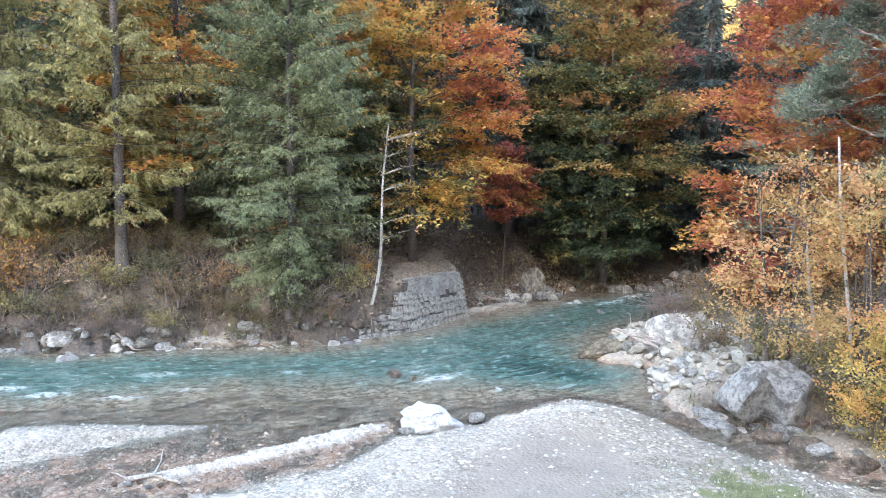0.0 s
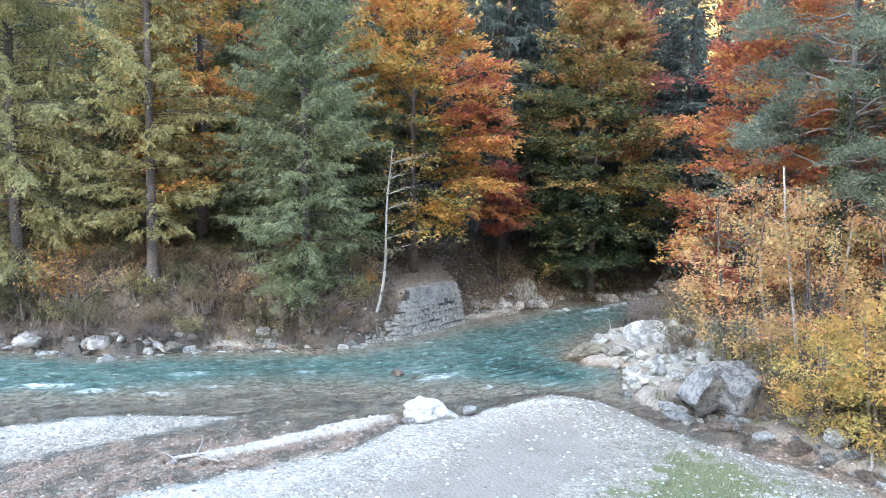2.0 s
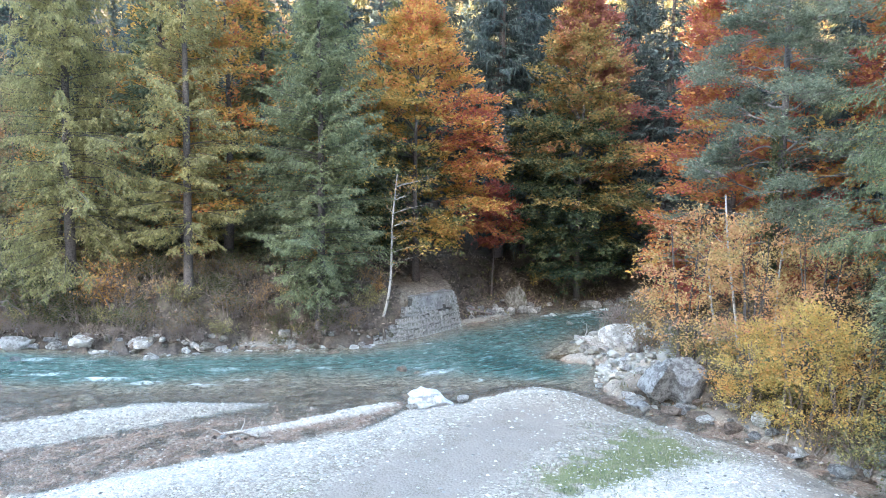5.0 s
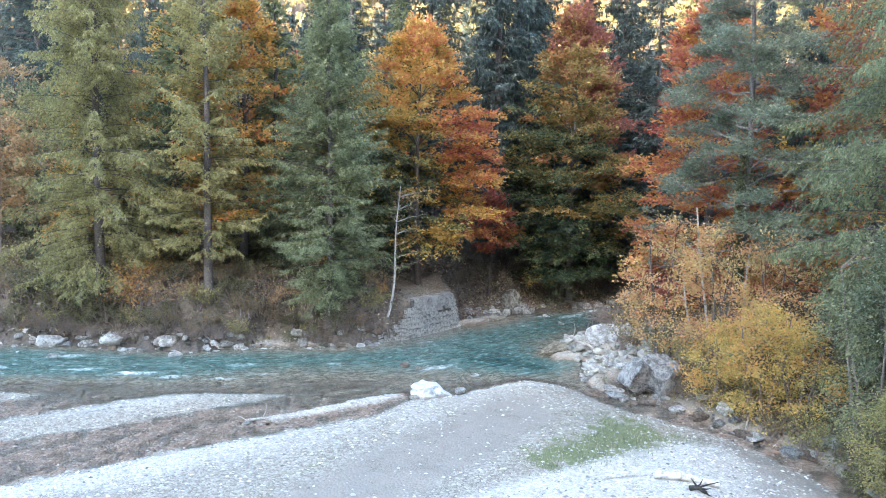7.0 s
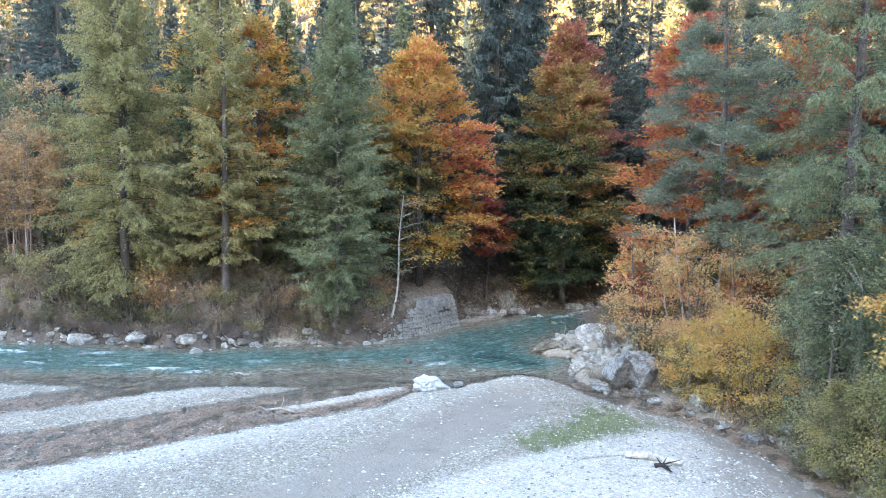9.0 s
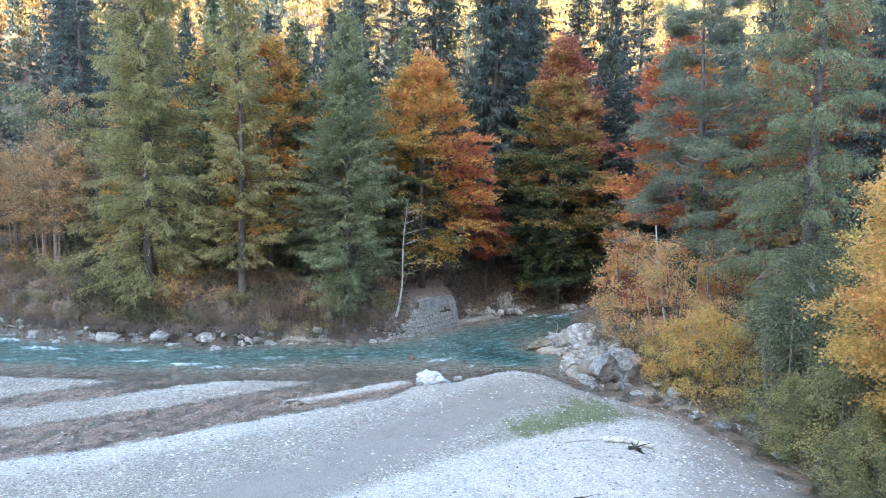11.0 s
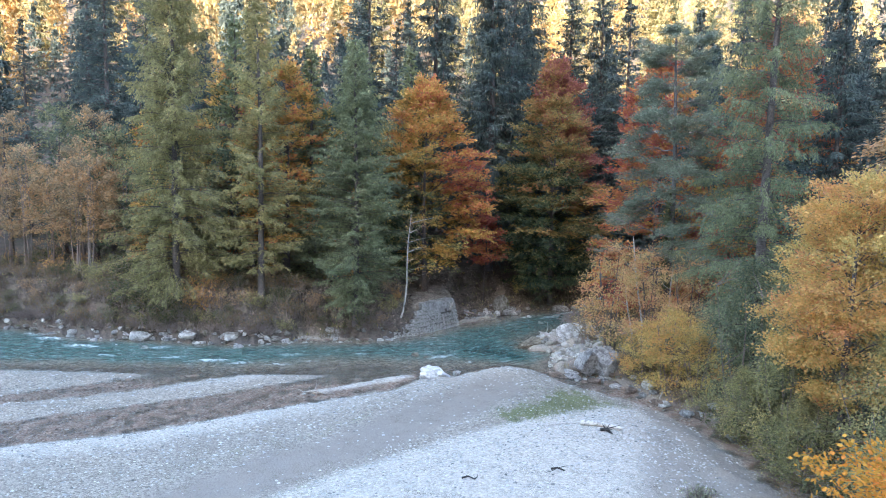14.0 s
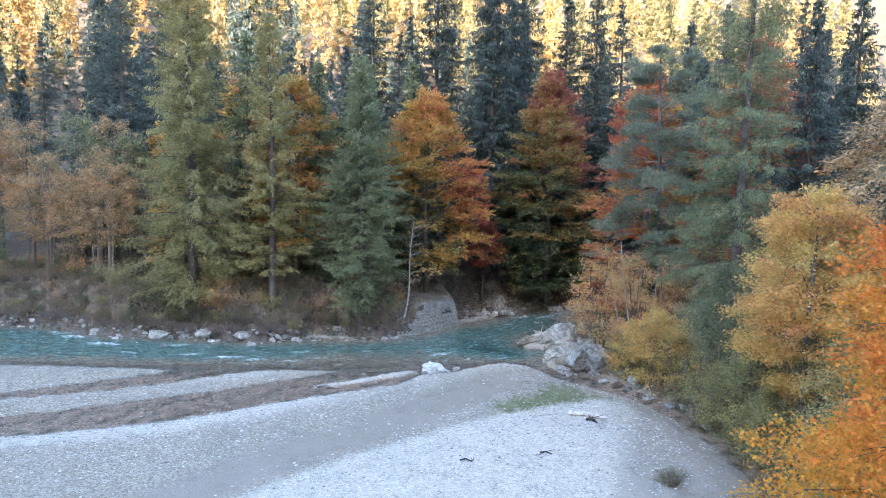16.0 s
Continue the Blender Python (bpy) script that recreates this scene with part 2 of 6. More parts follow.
def water_material():
    """Clear water that turns milky turquoise with depth; white water where it breaks."""
    n = Nodes("river_water")
    depth, foam, flow = n.attribute("depth"), n.attribute("foam"), n.attribute("flow", "Vector")
    stretched = n.add("ShaderNodeMapping", Vector=flow)
    stretched.inputs["Scale"].default_value = (0.55, 1.0, 1.0)
    ripple = n.noise(3.6, 6, 0.6, stretched.outputs[0])
    chop = n.noise(1.3, 4, 0.6, stretched.outputs[0])
    fine = n.noise(13.0, 3, 0.6, stretched.outputs[0])
    swirl = n.math("ADD", n.math("MULTIPLY", chop, 0.5), n.math("MULTIPLY", ripple, 0.5))
    body = n.mix(n.value(swirl, 0.40, 0.60), (0.028, 0.088, 0.076), (0.145, 0.205, 0.178))
    cobble = n.add("ShaderNodeSeparateColor", Color=n.cells(5.5, "Color")).outputs[0]
    pale = n.mix(n.value(n.math("ADD", cobble, n.value(ripple, 0.35, 0.65, -0.28, 0.28)), 0.0, 1.05), (0.10, 0.08, 0.057), (0.31, 0.262, 0.195))
    body = n.mix(n.value(n.math("ADD", depth, n.value(swirl, 0.35, 0.65, -0.2, 0.2)), 0.16, 1.0), pale, body)
    body = n.mix(n.value(depth, 1.1, 1.55, 0.0, 0.85), body, (0.020, 0.066, 0.060))
    milky = n.add("ShaderNodeBsdfDiffuse", Color=body)
    clear = n.add("ShaderNodeBsdfTransparent", Color=(0.94, 0.975, 0.965, 1))
    inner = n.add("ShaderNodeMixShader", Fac=n.value(n.math("ADD", depth, n.value(ripple, 0.3, 0.7, -0.06, 0.06)), 0.02, 0.14, 0.0, 0.96))
    n.tree.links.new(clear.outputs[0], inner.inputs[1])
    n.tree.links.new(milky.outputs[0], inner.inputs[2])
    height = n.math("ADD", n.math("MULTIPLY", chop, 1.2), n.math("ADD", ripple, n.math("MULTIPLY", fine, 0.25)))
    normal = n.bump(height, 0.6, 0.14)
    gloss = n.add("ShaderNodeBsdfGlossy", Color=(1, 1, 1, 1), Roughness=0.08, Normal=normal)
    skin = n.add("ShaderNodeMixShader", Fac=n.add("ShaderNodeFresnel", IOR=1.33, Normal=normal).outputs[0])
    n.tree.links.new(inner.outputs[0], skin.inputs[1])
    n.tree.links.new(gloss.outputs[0], skin.inputs[2])
    white = n.add("ShaderNodeBsdfDiffuse", Color=(0.62, 0.665, 0.665, 1))
    torn = n.math("MULTIPLY", foam, n.value(n.math("ADD", n.math("MULTIPLY", ripple, 0.6), n.math("MULTIPLY", fine, 0.4)), 0.44, 0.58))
    flecks = n.math("MULTIPLY", n.value(ripple, 0.58, 0.68), n.value(depth, 0.3, 0.8, 0.0, 0.26))
    top = n.add("ShaderNodeMixShader", Fac=n.math("MAXIMUM", torn, flecks))
    n.tree.links.new(skin.outputs[0], top.inputs[1])
    n.tree.links.new(white.outputs[0], top.inputs[2])
    n.tree.links.new(top.outputs[0], n.out.inputs[0])
    return n.mat


M_GROUND, M_WATER = ground_material(), water_material()


# ---- mesh tools ----
class Soup:
    """Gathers many small pieces of one mesh."""

    def __init__(self):
        self.v, self.f, self.t, self.n = [], [], [], 0

    def add(self, verts, faces, tint=0.5):
        verts, faces = np.asarray(verts, float), np.asarray(faces, int)
        self.f.append(faces + self.n)
        self.v.append(verts)
        self.t.append(np.broadcast_to(np.asarray(tint, float), (len(verts),)))
        self.n += len(verts)

    def tube(self, points, radii, sides=6, tint=0.5):
        p = np.asarray(points, float)
        d = np.gradient(p, axis=0)
        d /= np.linalg.norm(d, axis=1)[:, None] + 1e-9
        ref = np.array((1.0, 0, 0)) if abs(d[0][2]) > 0.7 else np.array((0, 0, 1.0))
        a = np.cross(d, ref)
        a /= np.linalg.norm(a, axis=1)[:, None] + 1e-9
        b = np.cross(d, a)
        ang = np.linspace(0, 2 * math.pi, sides, endpoint=False)
        ring = a[:, None] * np.cos(ang)[None, :, None] + b[:, None] * np.sin(ang)[None, :, None]
        v = (p[:, None] + ring * np.asarray(radii, float)[:, None, None]).reshape(-1, 3)
        k, m = len(p), sides
        i, j = np.meshgrid(np.arange(k - 1), np.arange(m), indexing="ij")
        q = np.stack([i * m + j, i * m + (j + 1) % m, (i + 1) * m + (j + 1) % m, (i + 1) * m + j], -1).reshape(-1, 4)
        self.add(v, q, tint)

    def kites(self, p, d, side, length, width, tint, belly=0.45):
        """Small leaf-shaped quads: foot p, way d, width along side."""
        n = len(p)
        length, width = np.broadcast_to(length, (n,))[:, None], np.broadcast_to(width, (n,))[:, None]
        mid = p + d * length * belly
        v = np.stack([p, mid + side * width / 2, p + d * length, mid - side * width / 2], 1).reshape(-1, 3)
        self.add(v, np.arange(n * 4).reshape(n, 4), np.repeat(np.broadcast_to(tint, (n,)), 4))

    def mesh(self, name, material, smooth=False):
        v = np.concatenate(self.v)
        faces = []
        for f in self.f:
            faces.extend(f.tolist())
        me = bpy.data.meshes.new(name)
        me.from_pydata(v.tolist(), [], faces)
        me.attributes.new("tint", "FLOAT", "POINT").data.foreach_set("value", np.concatenate(self.t).astype(np.float32))
        me.materials.append(material)
        if smooth:
            me.shade_smooth()
        me.update()
        return me


def thing(name, m, label, category, group="", kind=""):
    ob = new(name)
    ob.matrix_world = m
    ob.empty_display_size = 0.2
    return tagged(ob, label, category, group, kind)


def part(name, me, parent, label="", place=None):
    ob = new(name, me)
    ob.parent = parent
    if place is not None:
        ob.matrix_local = place
    return tagged(ob, label)


def unit(v):
    return v / (np.linalg.norm(v, axis=-1, keepdims=True) + 1e-9)


# ---- the lie of the land ----
WALL_AT = (-0.2, 40.7)
FAR_BANK = [(-900, 90), (-80, 43), (-44, 38.2), (-38, 37.5), (-31, 34.4), (-25, 34.3), (-21, 33.6), (-17.5, 33.2), (-12.5, 34.8), (-8.5, 35.4), (-5, 36.2),
            (-3.3, 37.5), (-0.9, 40.05), (1.3, 43.05), (2.1, 43.0), (3.6, 44.3), (5.4, 46.3), (8, 48.8), (11.4, 51.4), (18.3, 54.9), (30, 58), (60, 64), (900, 160)]
MIDSTREAM = [(60, 60), (30, 54), (17, 50.5), (11, 45.5), (6, 40), (1, 35.5), (-5, 31.6), (-12, 29.6), (-20, 28.8), (-30, 29.2), (-45, 31.5), (-90, 36)]
RIGHT_BANK = [(900, 140), (60, 57), (30, 52), (20, 48), (17, 46), (12.3, 41.2), (8.6, 37), (6.8, 34.2), (8, 33.2), (10, 32.6), (9, 29.5), (8.9, 28), (9.3, 26), (10.4, 24.6),
              (12.8, 23.6), (14.2, 20.6), (16.8, 17), (17.5, 14), (18.7, 9.6), (19.2, 6), (17.5, 0), (15.2, -5), (13, -11), (13, -60), (30, -900), (900, -900)]
NEAR_GRAVEL = [(-400, -140), (-70, -9), (-40, 3.5), (-25.7, 9.4), (-22.8, 10.2), (-19.9, 11.4), (-16.8, 12.6), (-13.9, 14.6), (-10.7, 16.9), (-7.1, 19.1), (-3.2, 21.4),
               (-1.6, 23.9), (1.5, 25.3), (3.4, 26.8), (5.2, 27.9), (7, 27.3), (8.6, 25.6), (9.2, 24.2), (10.4, 22.8), (12, 21.2), (13.9, 19), (15.9, 15), (16.8, 9.5), (17.4, 5),
               (15.6, 0), (13.4, -5), (11.5, -11), (11, -60), (24, -900), (-400, -900)]
BAR_LONG = [(-27.6, 12.4), (-21.9, 15.5), (-15.3, 19.1), (-11.8, 21.5), (-7.6, 24.6), (-11, 24.75), (-14.7, 24.4), (-16.6, 23.1), (-20, 20.6), (-23.3, 18.6), (-29.8, 16), (-60, 1), (-140, -40), (-140, -56), (-60, -6.5)]
BAR_LEFT = [(-60, 3), (-30.6, 17.1), (-24.4, 21), (-21.1, 23.2), (-19, 23.7), (-23.7, 24.4), (-35, 24.8), (-60, 27), (-140, 32), (-140, -36)]
BAR_SMALL = [(-9.8, 19.3), (-7.3, 20.3), (-3.2, 22.9), (-1.7, 24.2), (-1.9, 24.9), (-3.8, 23.9), (-6.2, 22.0), (-9, 20.1)]
MOUND = [(-8.3, 2.2), (-5, 5.9), (-2.1, 8.4), (1.1, 11.2), (4.8, 14), (8, 16.4), (11.3, 18.2), (13.2, 17), (14.2, 13), (14.9, 9.4), (14.7, 4.9), (14, -14), (-20, -14)]
TRACK = [(-13.5, 2), (-11, 5.6), (-8.8, 8.8), (-5.8, 10.8), (-2.8, 16.2), (0.6, 20.3), (3, 24), (6, 24), (6.5, 20), (3, 15), (-2.1, 8.8), (-5, 6.2), (-8.3, 2.4), (-20, -14), (-30, -14)]
TURF = [(3.8, 15.2), (4.7, 16.0), (6.8, 17.6), (7.9, 20.5), (9.5, 20.9), (10.7, 18.7), (11.9, 17.3), (10.1, 16.4), (7.9, 14.9), (7.2, 13.9), (5.6, 13.5), (3.9, 13.4)]


def away(x, y, line, closed=False):
    """Distance of each point from a line, and the arc length of the nearest place on it."""
    p = np.asarray(line + line[:1] if closed else line, float)
    best, arc, run = np.full(x.shape, 1e9), np.zeros(x.shape), 0.0
    for (ax, ay), (bx, by) in zip(p[:-1], p[1:]):
        ln = math.hypot(bx - ax, by - ay)
        t = np.clip(((x - ax) * (bx - ax) + (y - ay) * (by - ay)) / ln ** 2, 0, 1)
        d = np.hypot(x - ax - t * (bx - ax), y - ay - t * (by - ay))
        arc = np.where(d < best, run + t * ln, arc)
        best, run = np.minimum(best, d), run + ln
    return best, arc


def within(x, y, ring):
    """Signed distance: positive inside the ring."""
    inside = np.zeros(x.shape, bool)
    for (ax, ay), (bx, by) in zip(ring, ring[1:] + ring[:1]):
        if ay != by:
            inside ^= ((ay > y) != (by > y)) & (x < (bx - ax) * (y - ay) / (by - ay) + ax)
    d, _ = away(x, y, ring, True)
    return np.where(inside, d, -d)


def step(v, a, b):
    t = np.clip((v - a) / (b - a), 0, 1)
    return t * t * (3 - 2 * t)


def rough(x, y, size, seed=0):
    """A smooth random field of about -1 to 1, with lumps of that size."""
    rng = np.random.RandomState(seed)
    out = np.zeros_like(x)
    for k in range(9):
        a, ph = rng.uniform(0, 2 * math.pi, 2)
        w = 2 * math.pi / (size * rng.uniform(0.6, 1.6))
        out += np.sin((x * math.cos(a) + y * math.sin(a)) * w + ph + 1.3 * np.sin((x * math.sin(a) - y * math.cos(a)) * w * 0.7 + 2 * ph))
    return out / 4.0


def land(x, y):
    """Heights and the cover of the ground at places x, y."""
    x, y = np.asarray(x, float), np.asarray(y, float)
    jag = 0.35 * rough(x, y, 2.2, 3) + 0.18 * rough(x, y, 0.9, 4)
    far = within(x, y, FAR_BANK + [(900, 3000), (-900, 3000)]) + (0.6 * jag + 0.16 * rough(x, y, 0.6, 33)) * (1 - np.exp(-((x - WALL_AT[0]) ** 2 + (y - WALL_AT[1]) ** 2) / 7.0))
    right = within(x, y, RIGHT_BANK) + 0.5 * jag
    near = within(x, y, NEAR_GRAVEL) + jag * 0.45
    long_bar, left_bar, small_bar = (within(x, y, b) + jag * k for b, k in ((BAR_LONG, 0.5), (BAR_LEFT, 0.6), (BAR_SMALL, 0.25)))
    shore = np.minimum(-near, np.minimum(-long_bar, -left_bar))
    # the bed
    edge = np.minimum(-far, -right)
    main = step(y, 24.2, 27.5) * step(x - 0.9 * (y - 27), 60, -2)
    deep = 0.06 + 0.95 * step(np.minimum(edge * 1.6, y - 24.4 - 2.2 * step(x, -17, -7)), 0.3, 3.8 + 2.2 * step(x, -17, -7))
    pool = step(np.hypot((x - 6.5) / 5.5, (y - 33) / 5.0), 1.0, 0.2)
    h = -(-0.005 + 0.085 * step(y, 21, 25) + deep * step(y + 0.9 * rough(x, y, 4.5, 44) + 0.4 * rough(x, y, 1.3, 45), 24.2, 28.8 + 2.5 * step(x, -17, -7)) + 0.7 * pool * step(edge, 0, 0.6)) + 0.05 * rough(x, y, 1.6, 8)
    # gravel bars
    for d, top, w in ((long_bar, 0.42, 2.6), (left_bar, 0.36, 3.0), (small_bar, 0.30, 0.8)):
        h = np.where(d > -0.8, np.maximum(h, -0.10 + (top + 0.10) * step(d, -0.6, w)), h)
    heap = within(x, y, MOUND) - 7 * step(-y, -2, 12)
    track = within(x, y, TRACK) - 7 * step(-y, -2, 12)
    main_bank = 0.55 * step(near, -0.5, 2.2) + 0.25 * step(near, 2, 9) - 0.14 * step(track, -0.8, 1.5) + 0.75 * step(heap, -0.3, 5.5) + 0.10 * step(np.hypot(x - 5.0, (y - 25.6) * 1.1), 4.2, 0.5)
    h = np.where(near > -0.8, np.maximum(h, -0.10 + main_bank), h)
    h += 0.05 * rough(x, y, 3.0, 5) * step(near, 0, 2)
    beach = step(x, -13.8, -12.2) * step(x, -7.2, -8.6) + step(x, 1.3, 1.9) * step(x, 6.2, 4.8)
    inner = far - 1.25 * np.clip(beach, 0, 1)
    # far bank: a cut edge, a steep slope, a terrace, then the mountainside
    cut = 1.0 * step(inner, -0.1, 0.35) + 1.3 * step(inner, 0.3, 1.4) + 1.9 * step(inner, 1.0, 2.9) + 0.10 * np.maximum(inner - 2.5, 0)
    shelf = step(x + 0.25 * (y - 43), 0.4, 1.9)
    low = 0.35 * step(inner, -0.1, 0.5) + 0.5 * step(inner, 0.5, 3.0) + 2.8 * step(inner, 2.5, 8.0) + 0.10 * np.maximum(inner - 4, 0)
    sand = np.clip(beach, 0, 1) * step(far, -0.3, 0.2) * step(inner, 0.15, -0.1)
    platform = step(x + 0.45 * (y - 40), -3.3, -2.3) * step(x + 0.25 * (y - 43), 2.0, 1.2) * step(far, 9, 4.5)
    left = cut * (1 - shelf) + low * shelf + 0.26 * sand
    terrace = platform * step(far, 0.3, 0.75)
    left = left * (1 - terrace) + (2.56 + 0.16 * np.maximum(far - 0.9, 0)) * terrace
    hill = 0.50 * np.maximum(far - 26, 0) * step(far, 20, 60) + 0.25 * np.maximum(far - 120, 0)
    left = left + hill + (0.16 * rough(x, y, 2.4, 6) + 0.10 * rough(x, y, 0.7, 16)) * step(inner, 0.3, 1.5) + step(far, 30, 90) * 5 * rough(x, y, 60, 9)
    h = np.where(far > -0.3, np.maximum(h, left - 0.12), h)
    # right bank
    point = step(y, 25.5, 29) * step(x + 0.5 * (y - 33), 19, 14)
    bank = (0.5 * step(right, -0.2, 0.7) + 0.9 * step(right, 0.5, 4)) * point + (0.7 * step(right, -0.1, 0.8) + 1.6 * step(right, 0.8, 4.5)) * (1 - point)
    bank = bank + 0.30 * np.maximum(right - 5, 0) * step(right, 4, 12) + 0.22 * rough(x, y, 2.0, 7) * step(right, 0.3, 2)
    bank = bank * (1 - 0.85 * np.exp(-((x - 11.4) ** 2 + (y - 25.0) ** 2) / 3.0))
    h = np.where(right > -0.3, np.maximum(h, bank - 0.12), h)
    # an unseen ridge, added behind the view to keep the sun off the valley floor
    h = h + 150 * step(-y, 70, 262) + step(-y, 90, 200) * 6 * rough(x, y, 90, 11)
    h = np.where(right > 90, np.minimum(h, 40 + 0.1 * right + 150 * step(-y, 70, 262)), h)
    forest = np.maximum(step(far, -0.35, 0.05) * (1 - 0.85 * platform * step(far, 0.6, 1.0) * step(far, 6.5, 4.5)) * (1 - sand), step(right, 0.1, 0.8) * (1 - point)) 
    forest = np.maximum(forest, step(right, 5.5, 7) * point)
    forest = np.maximum(forest, step(-y, 40, 60))
    bars = np.maximum(np.maximum(near, long_bar), np.maximum(left_bar, small_bar))
    dry = np.maximum(np.maximum(step(bars, -0.15, 0.25), step(right, 0, 0.4)), step(far, 0, 0.4))
    white = np.maximum(step(near, 0.2, 1.2) * step(near, 4.8, 2.0) * (0.35 + 0.65 * step(x, -3, -10)) * step(x, 7, 3) * step(y, -20, 0), step(heap, -0.2, 1.0))
    white = np.maximum(white, np.maximum(step(long_bar, 0.8, 2.4) * step(y, 17, 22), step(small_bar, -0.15, 0.25)))
    white = np.maximum(white, step(np.hypot((x - 3.8) / 2.4, (y - 25.6) / 0.7), 1.2, 0.5))
    white = np.maximum(white, 0.7 * sand)
    silt = step(track, -0.6, 1.2) * (1 - step(heap, -0.3, 0.4))
    silt = np.maximum(silt, 0.8 * step(x - 0.3 * (y - 16), 12.4, 14.2) * step(near, 0.2, 1) * step(y, -8, 2))
    heap_side = point * step(y, 29.6, 30.8) * step(right, 0.2, 0.7)
    white = np.maximum(white, 0.55 * point * step(right, 0, 0.5))
    silt = np.maximum(silt, 0.55 * point * step(right, 0, 0.5) * (1 - heap_side))
    forest = np.maximum(forest, 0.3 * heap_side)
    turf = np.maximum(step(within(x, y, TURF) + 0.6 * rough(x, y, 1.2, 51), -0.9, 0.7), 0.62 * step(np.abs(within(x, y, TRACK) + 0.6), 2.2, 0.3) * step(x, 2, -4))
    # strip along the far bank's foot that carries the painted undercut shade
    damp = step(far, -0.6, -0.2) * step(far, 0.75, 0.2) * (1 - sand)
    return h, {"damp": damp, "wet": 1 - dry, "silt": silt, "forest": forest, "white": white, "grass": turf}


def height(x, y):
    return float(land(np.array([x]), np.array([y]))[0][0])


def spaced(lo, hi, fine, end_lo, end_hi, grow=1.16):
    """Even steps from lo to hi, then ever wider ones out to the ends."""
    mid = list(np.arange(lo, hi + fine / 2, fine))
    s = fine
    while mid[-1] < end_hi:
        s *= grow
        mid.append(mid[-1] + s)
    s = fine
    while mid[0] > end_lo:
        s *= grow
        mid.insert(0, mid[0] - s)
    return np.array(mid)


def grid_mesh(name, xs, ys, material, shape):
    X, Y = np.meshgrid(xs, ys)
    z, cover = shape(X.ravel(), Y.ravel())
    me = bpy.data.meshes.new(name)
    w = len(xs)
    j, i = np.meshgrid(np.arange(len(ys) - 1), np.arange(w - 1), indexing="ij")
    q = np.stack([j * w + i, j * w + i + 1, (j + 1) * w + i + 1, (j + 1) * w + i], -1).reshape(-1, 4)
    me.from_pydata(np.stack([X.ravel(), Y.ravel(), z], 1).tolist(), [], q.tolist())
    for k, v in cover.items():
        if v.ndim == 1:
            me.attributes.new(k, "FLOAT", "POINT").data.foreach_set("value", v.astype(np.float32))
        else:
            me.attributes.new(k, "FLOAT_VECTOR", "POINT").data.foreach_set("vector", v.astype(np.float32).ravel())
    me.materials.append(material)
    me.shade_smooth()
    return me


ground = new("ground", grid_mesh("ground", spaced(-36, 22, 0.2, -1500, 1500), spaced(0, 54, 0.2, -900, 1300), M_GROUND, land))
tagged(ground, "pale gravel bars, wet brown channels and leaf-strewn forest floor", "ground", kind="structure")

RAPIDS = [(-34.4, 34.0, 1.9, 0.9), (-30.2, 31.6, 2.0, 1.0), (-26.9, 28.8, 1.2, 0.7), (-21.4, 28.6, 1.4, 0.9), (-18.0, 28.0, 1.7, 1.0), (-15.5, 27.4, 1.3, 0.8), (-12.5, 27.2, 1.2, 0.7), (-12.2, 30.2, 1.5, 0.45),
          (-10.3, 28.3, 0.9, 0.5), (-23.6, 31.6, 1.3, 0.7), (-20.6, 31.5, 0.8, 0.6), (-6.6, 30.9, 0.9, 0.4), (0.1, 30.4, 1.7, 0.75), (-1.2, 31.2, 1.1, 0.5), (2.45, 28.95, 0.5, 0.9), (-0.8, 37.1, 0.9, 0.7), (3.2, 34.0, 0.8, 0.4),
          (9.1, 47.4, 1.5, 0.6), (11.5, 47.6, 2.0, 0.7), (14.0, 50.0, 2.4, 0.9), (17.5, 51.0, 2.6, 0.9), (7.0, 43.5, 1.1, 0.4), (-36.5, 35.4, 1.6, 0.6)]


def river(x, y):
    h, _ = land(x, y)
    d, arc = away(x, y, MIDSTREAM)
    foam = np.zeros_like(x)
    tilt = np.arctan2(0.8, 1.0) * step(x, -4, 6)
    for cx, cy, ln, f in RAPIDS:
        a = math.atan2(0.75, 1.0) if cx > -3 else (-0.10 if cx < -24 else 0.10)
        u, v = (x - cx) * math.cos(a) + (y - cy) * math.sin(a), -(x - cx) * math.sin(a) + (y - cy) * math.cos(a)
        foam = np.maximum(foam, f * step(np.hypot(u / ln, v / (ln * 0.28)), 1.15, 0.3))
    waves = 0.05 * rough(arc * 0.6, d * 1.6 + y * 0.3, 1.3, 21) + 0.03 * rough(x, y, 0.6, 22)
    z = waves * step(-h, 0.1, 0.6) * 0.8 + foam * (0.05 + 0.09 * rough(x, y, 0.8, 23))
    return z, {"depth": np.clip(-h, 0, 3), "foam": foam, "flow": np.stack([arc, d * np.sign(y - 30), np.zeros_like(x)], 1)}


water = new("water", grid_mesh("water", spaced(-36, 22, 0.2, -160, 120), spaced(8, 54, 0.2, -70, 110), M_WATER, river))
tagged(water, "clear turquoise mountain river with small white rapids", "water", kind="structure")


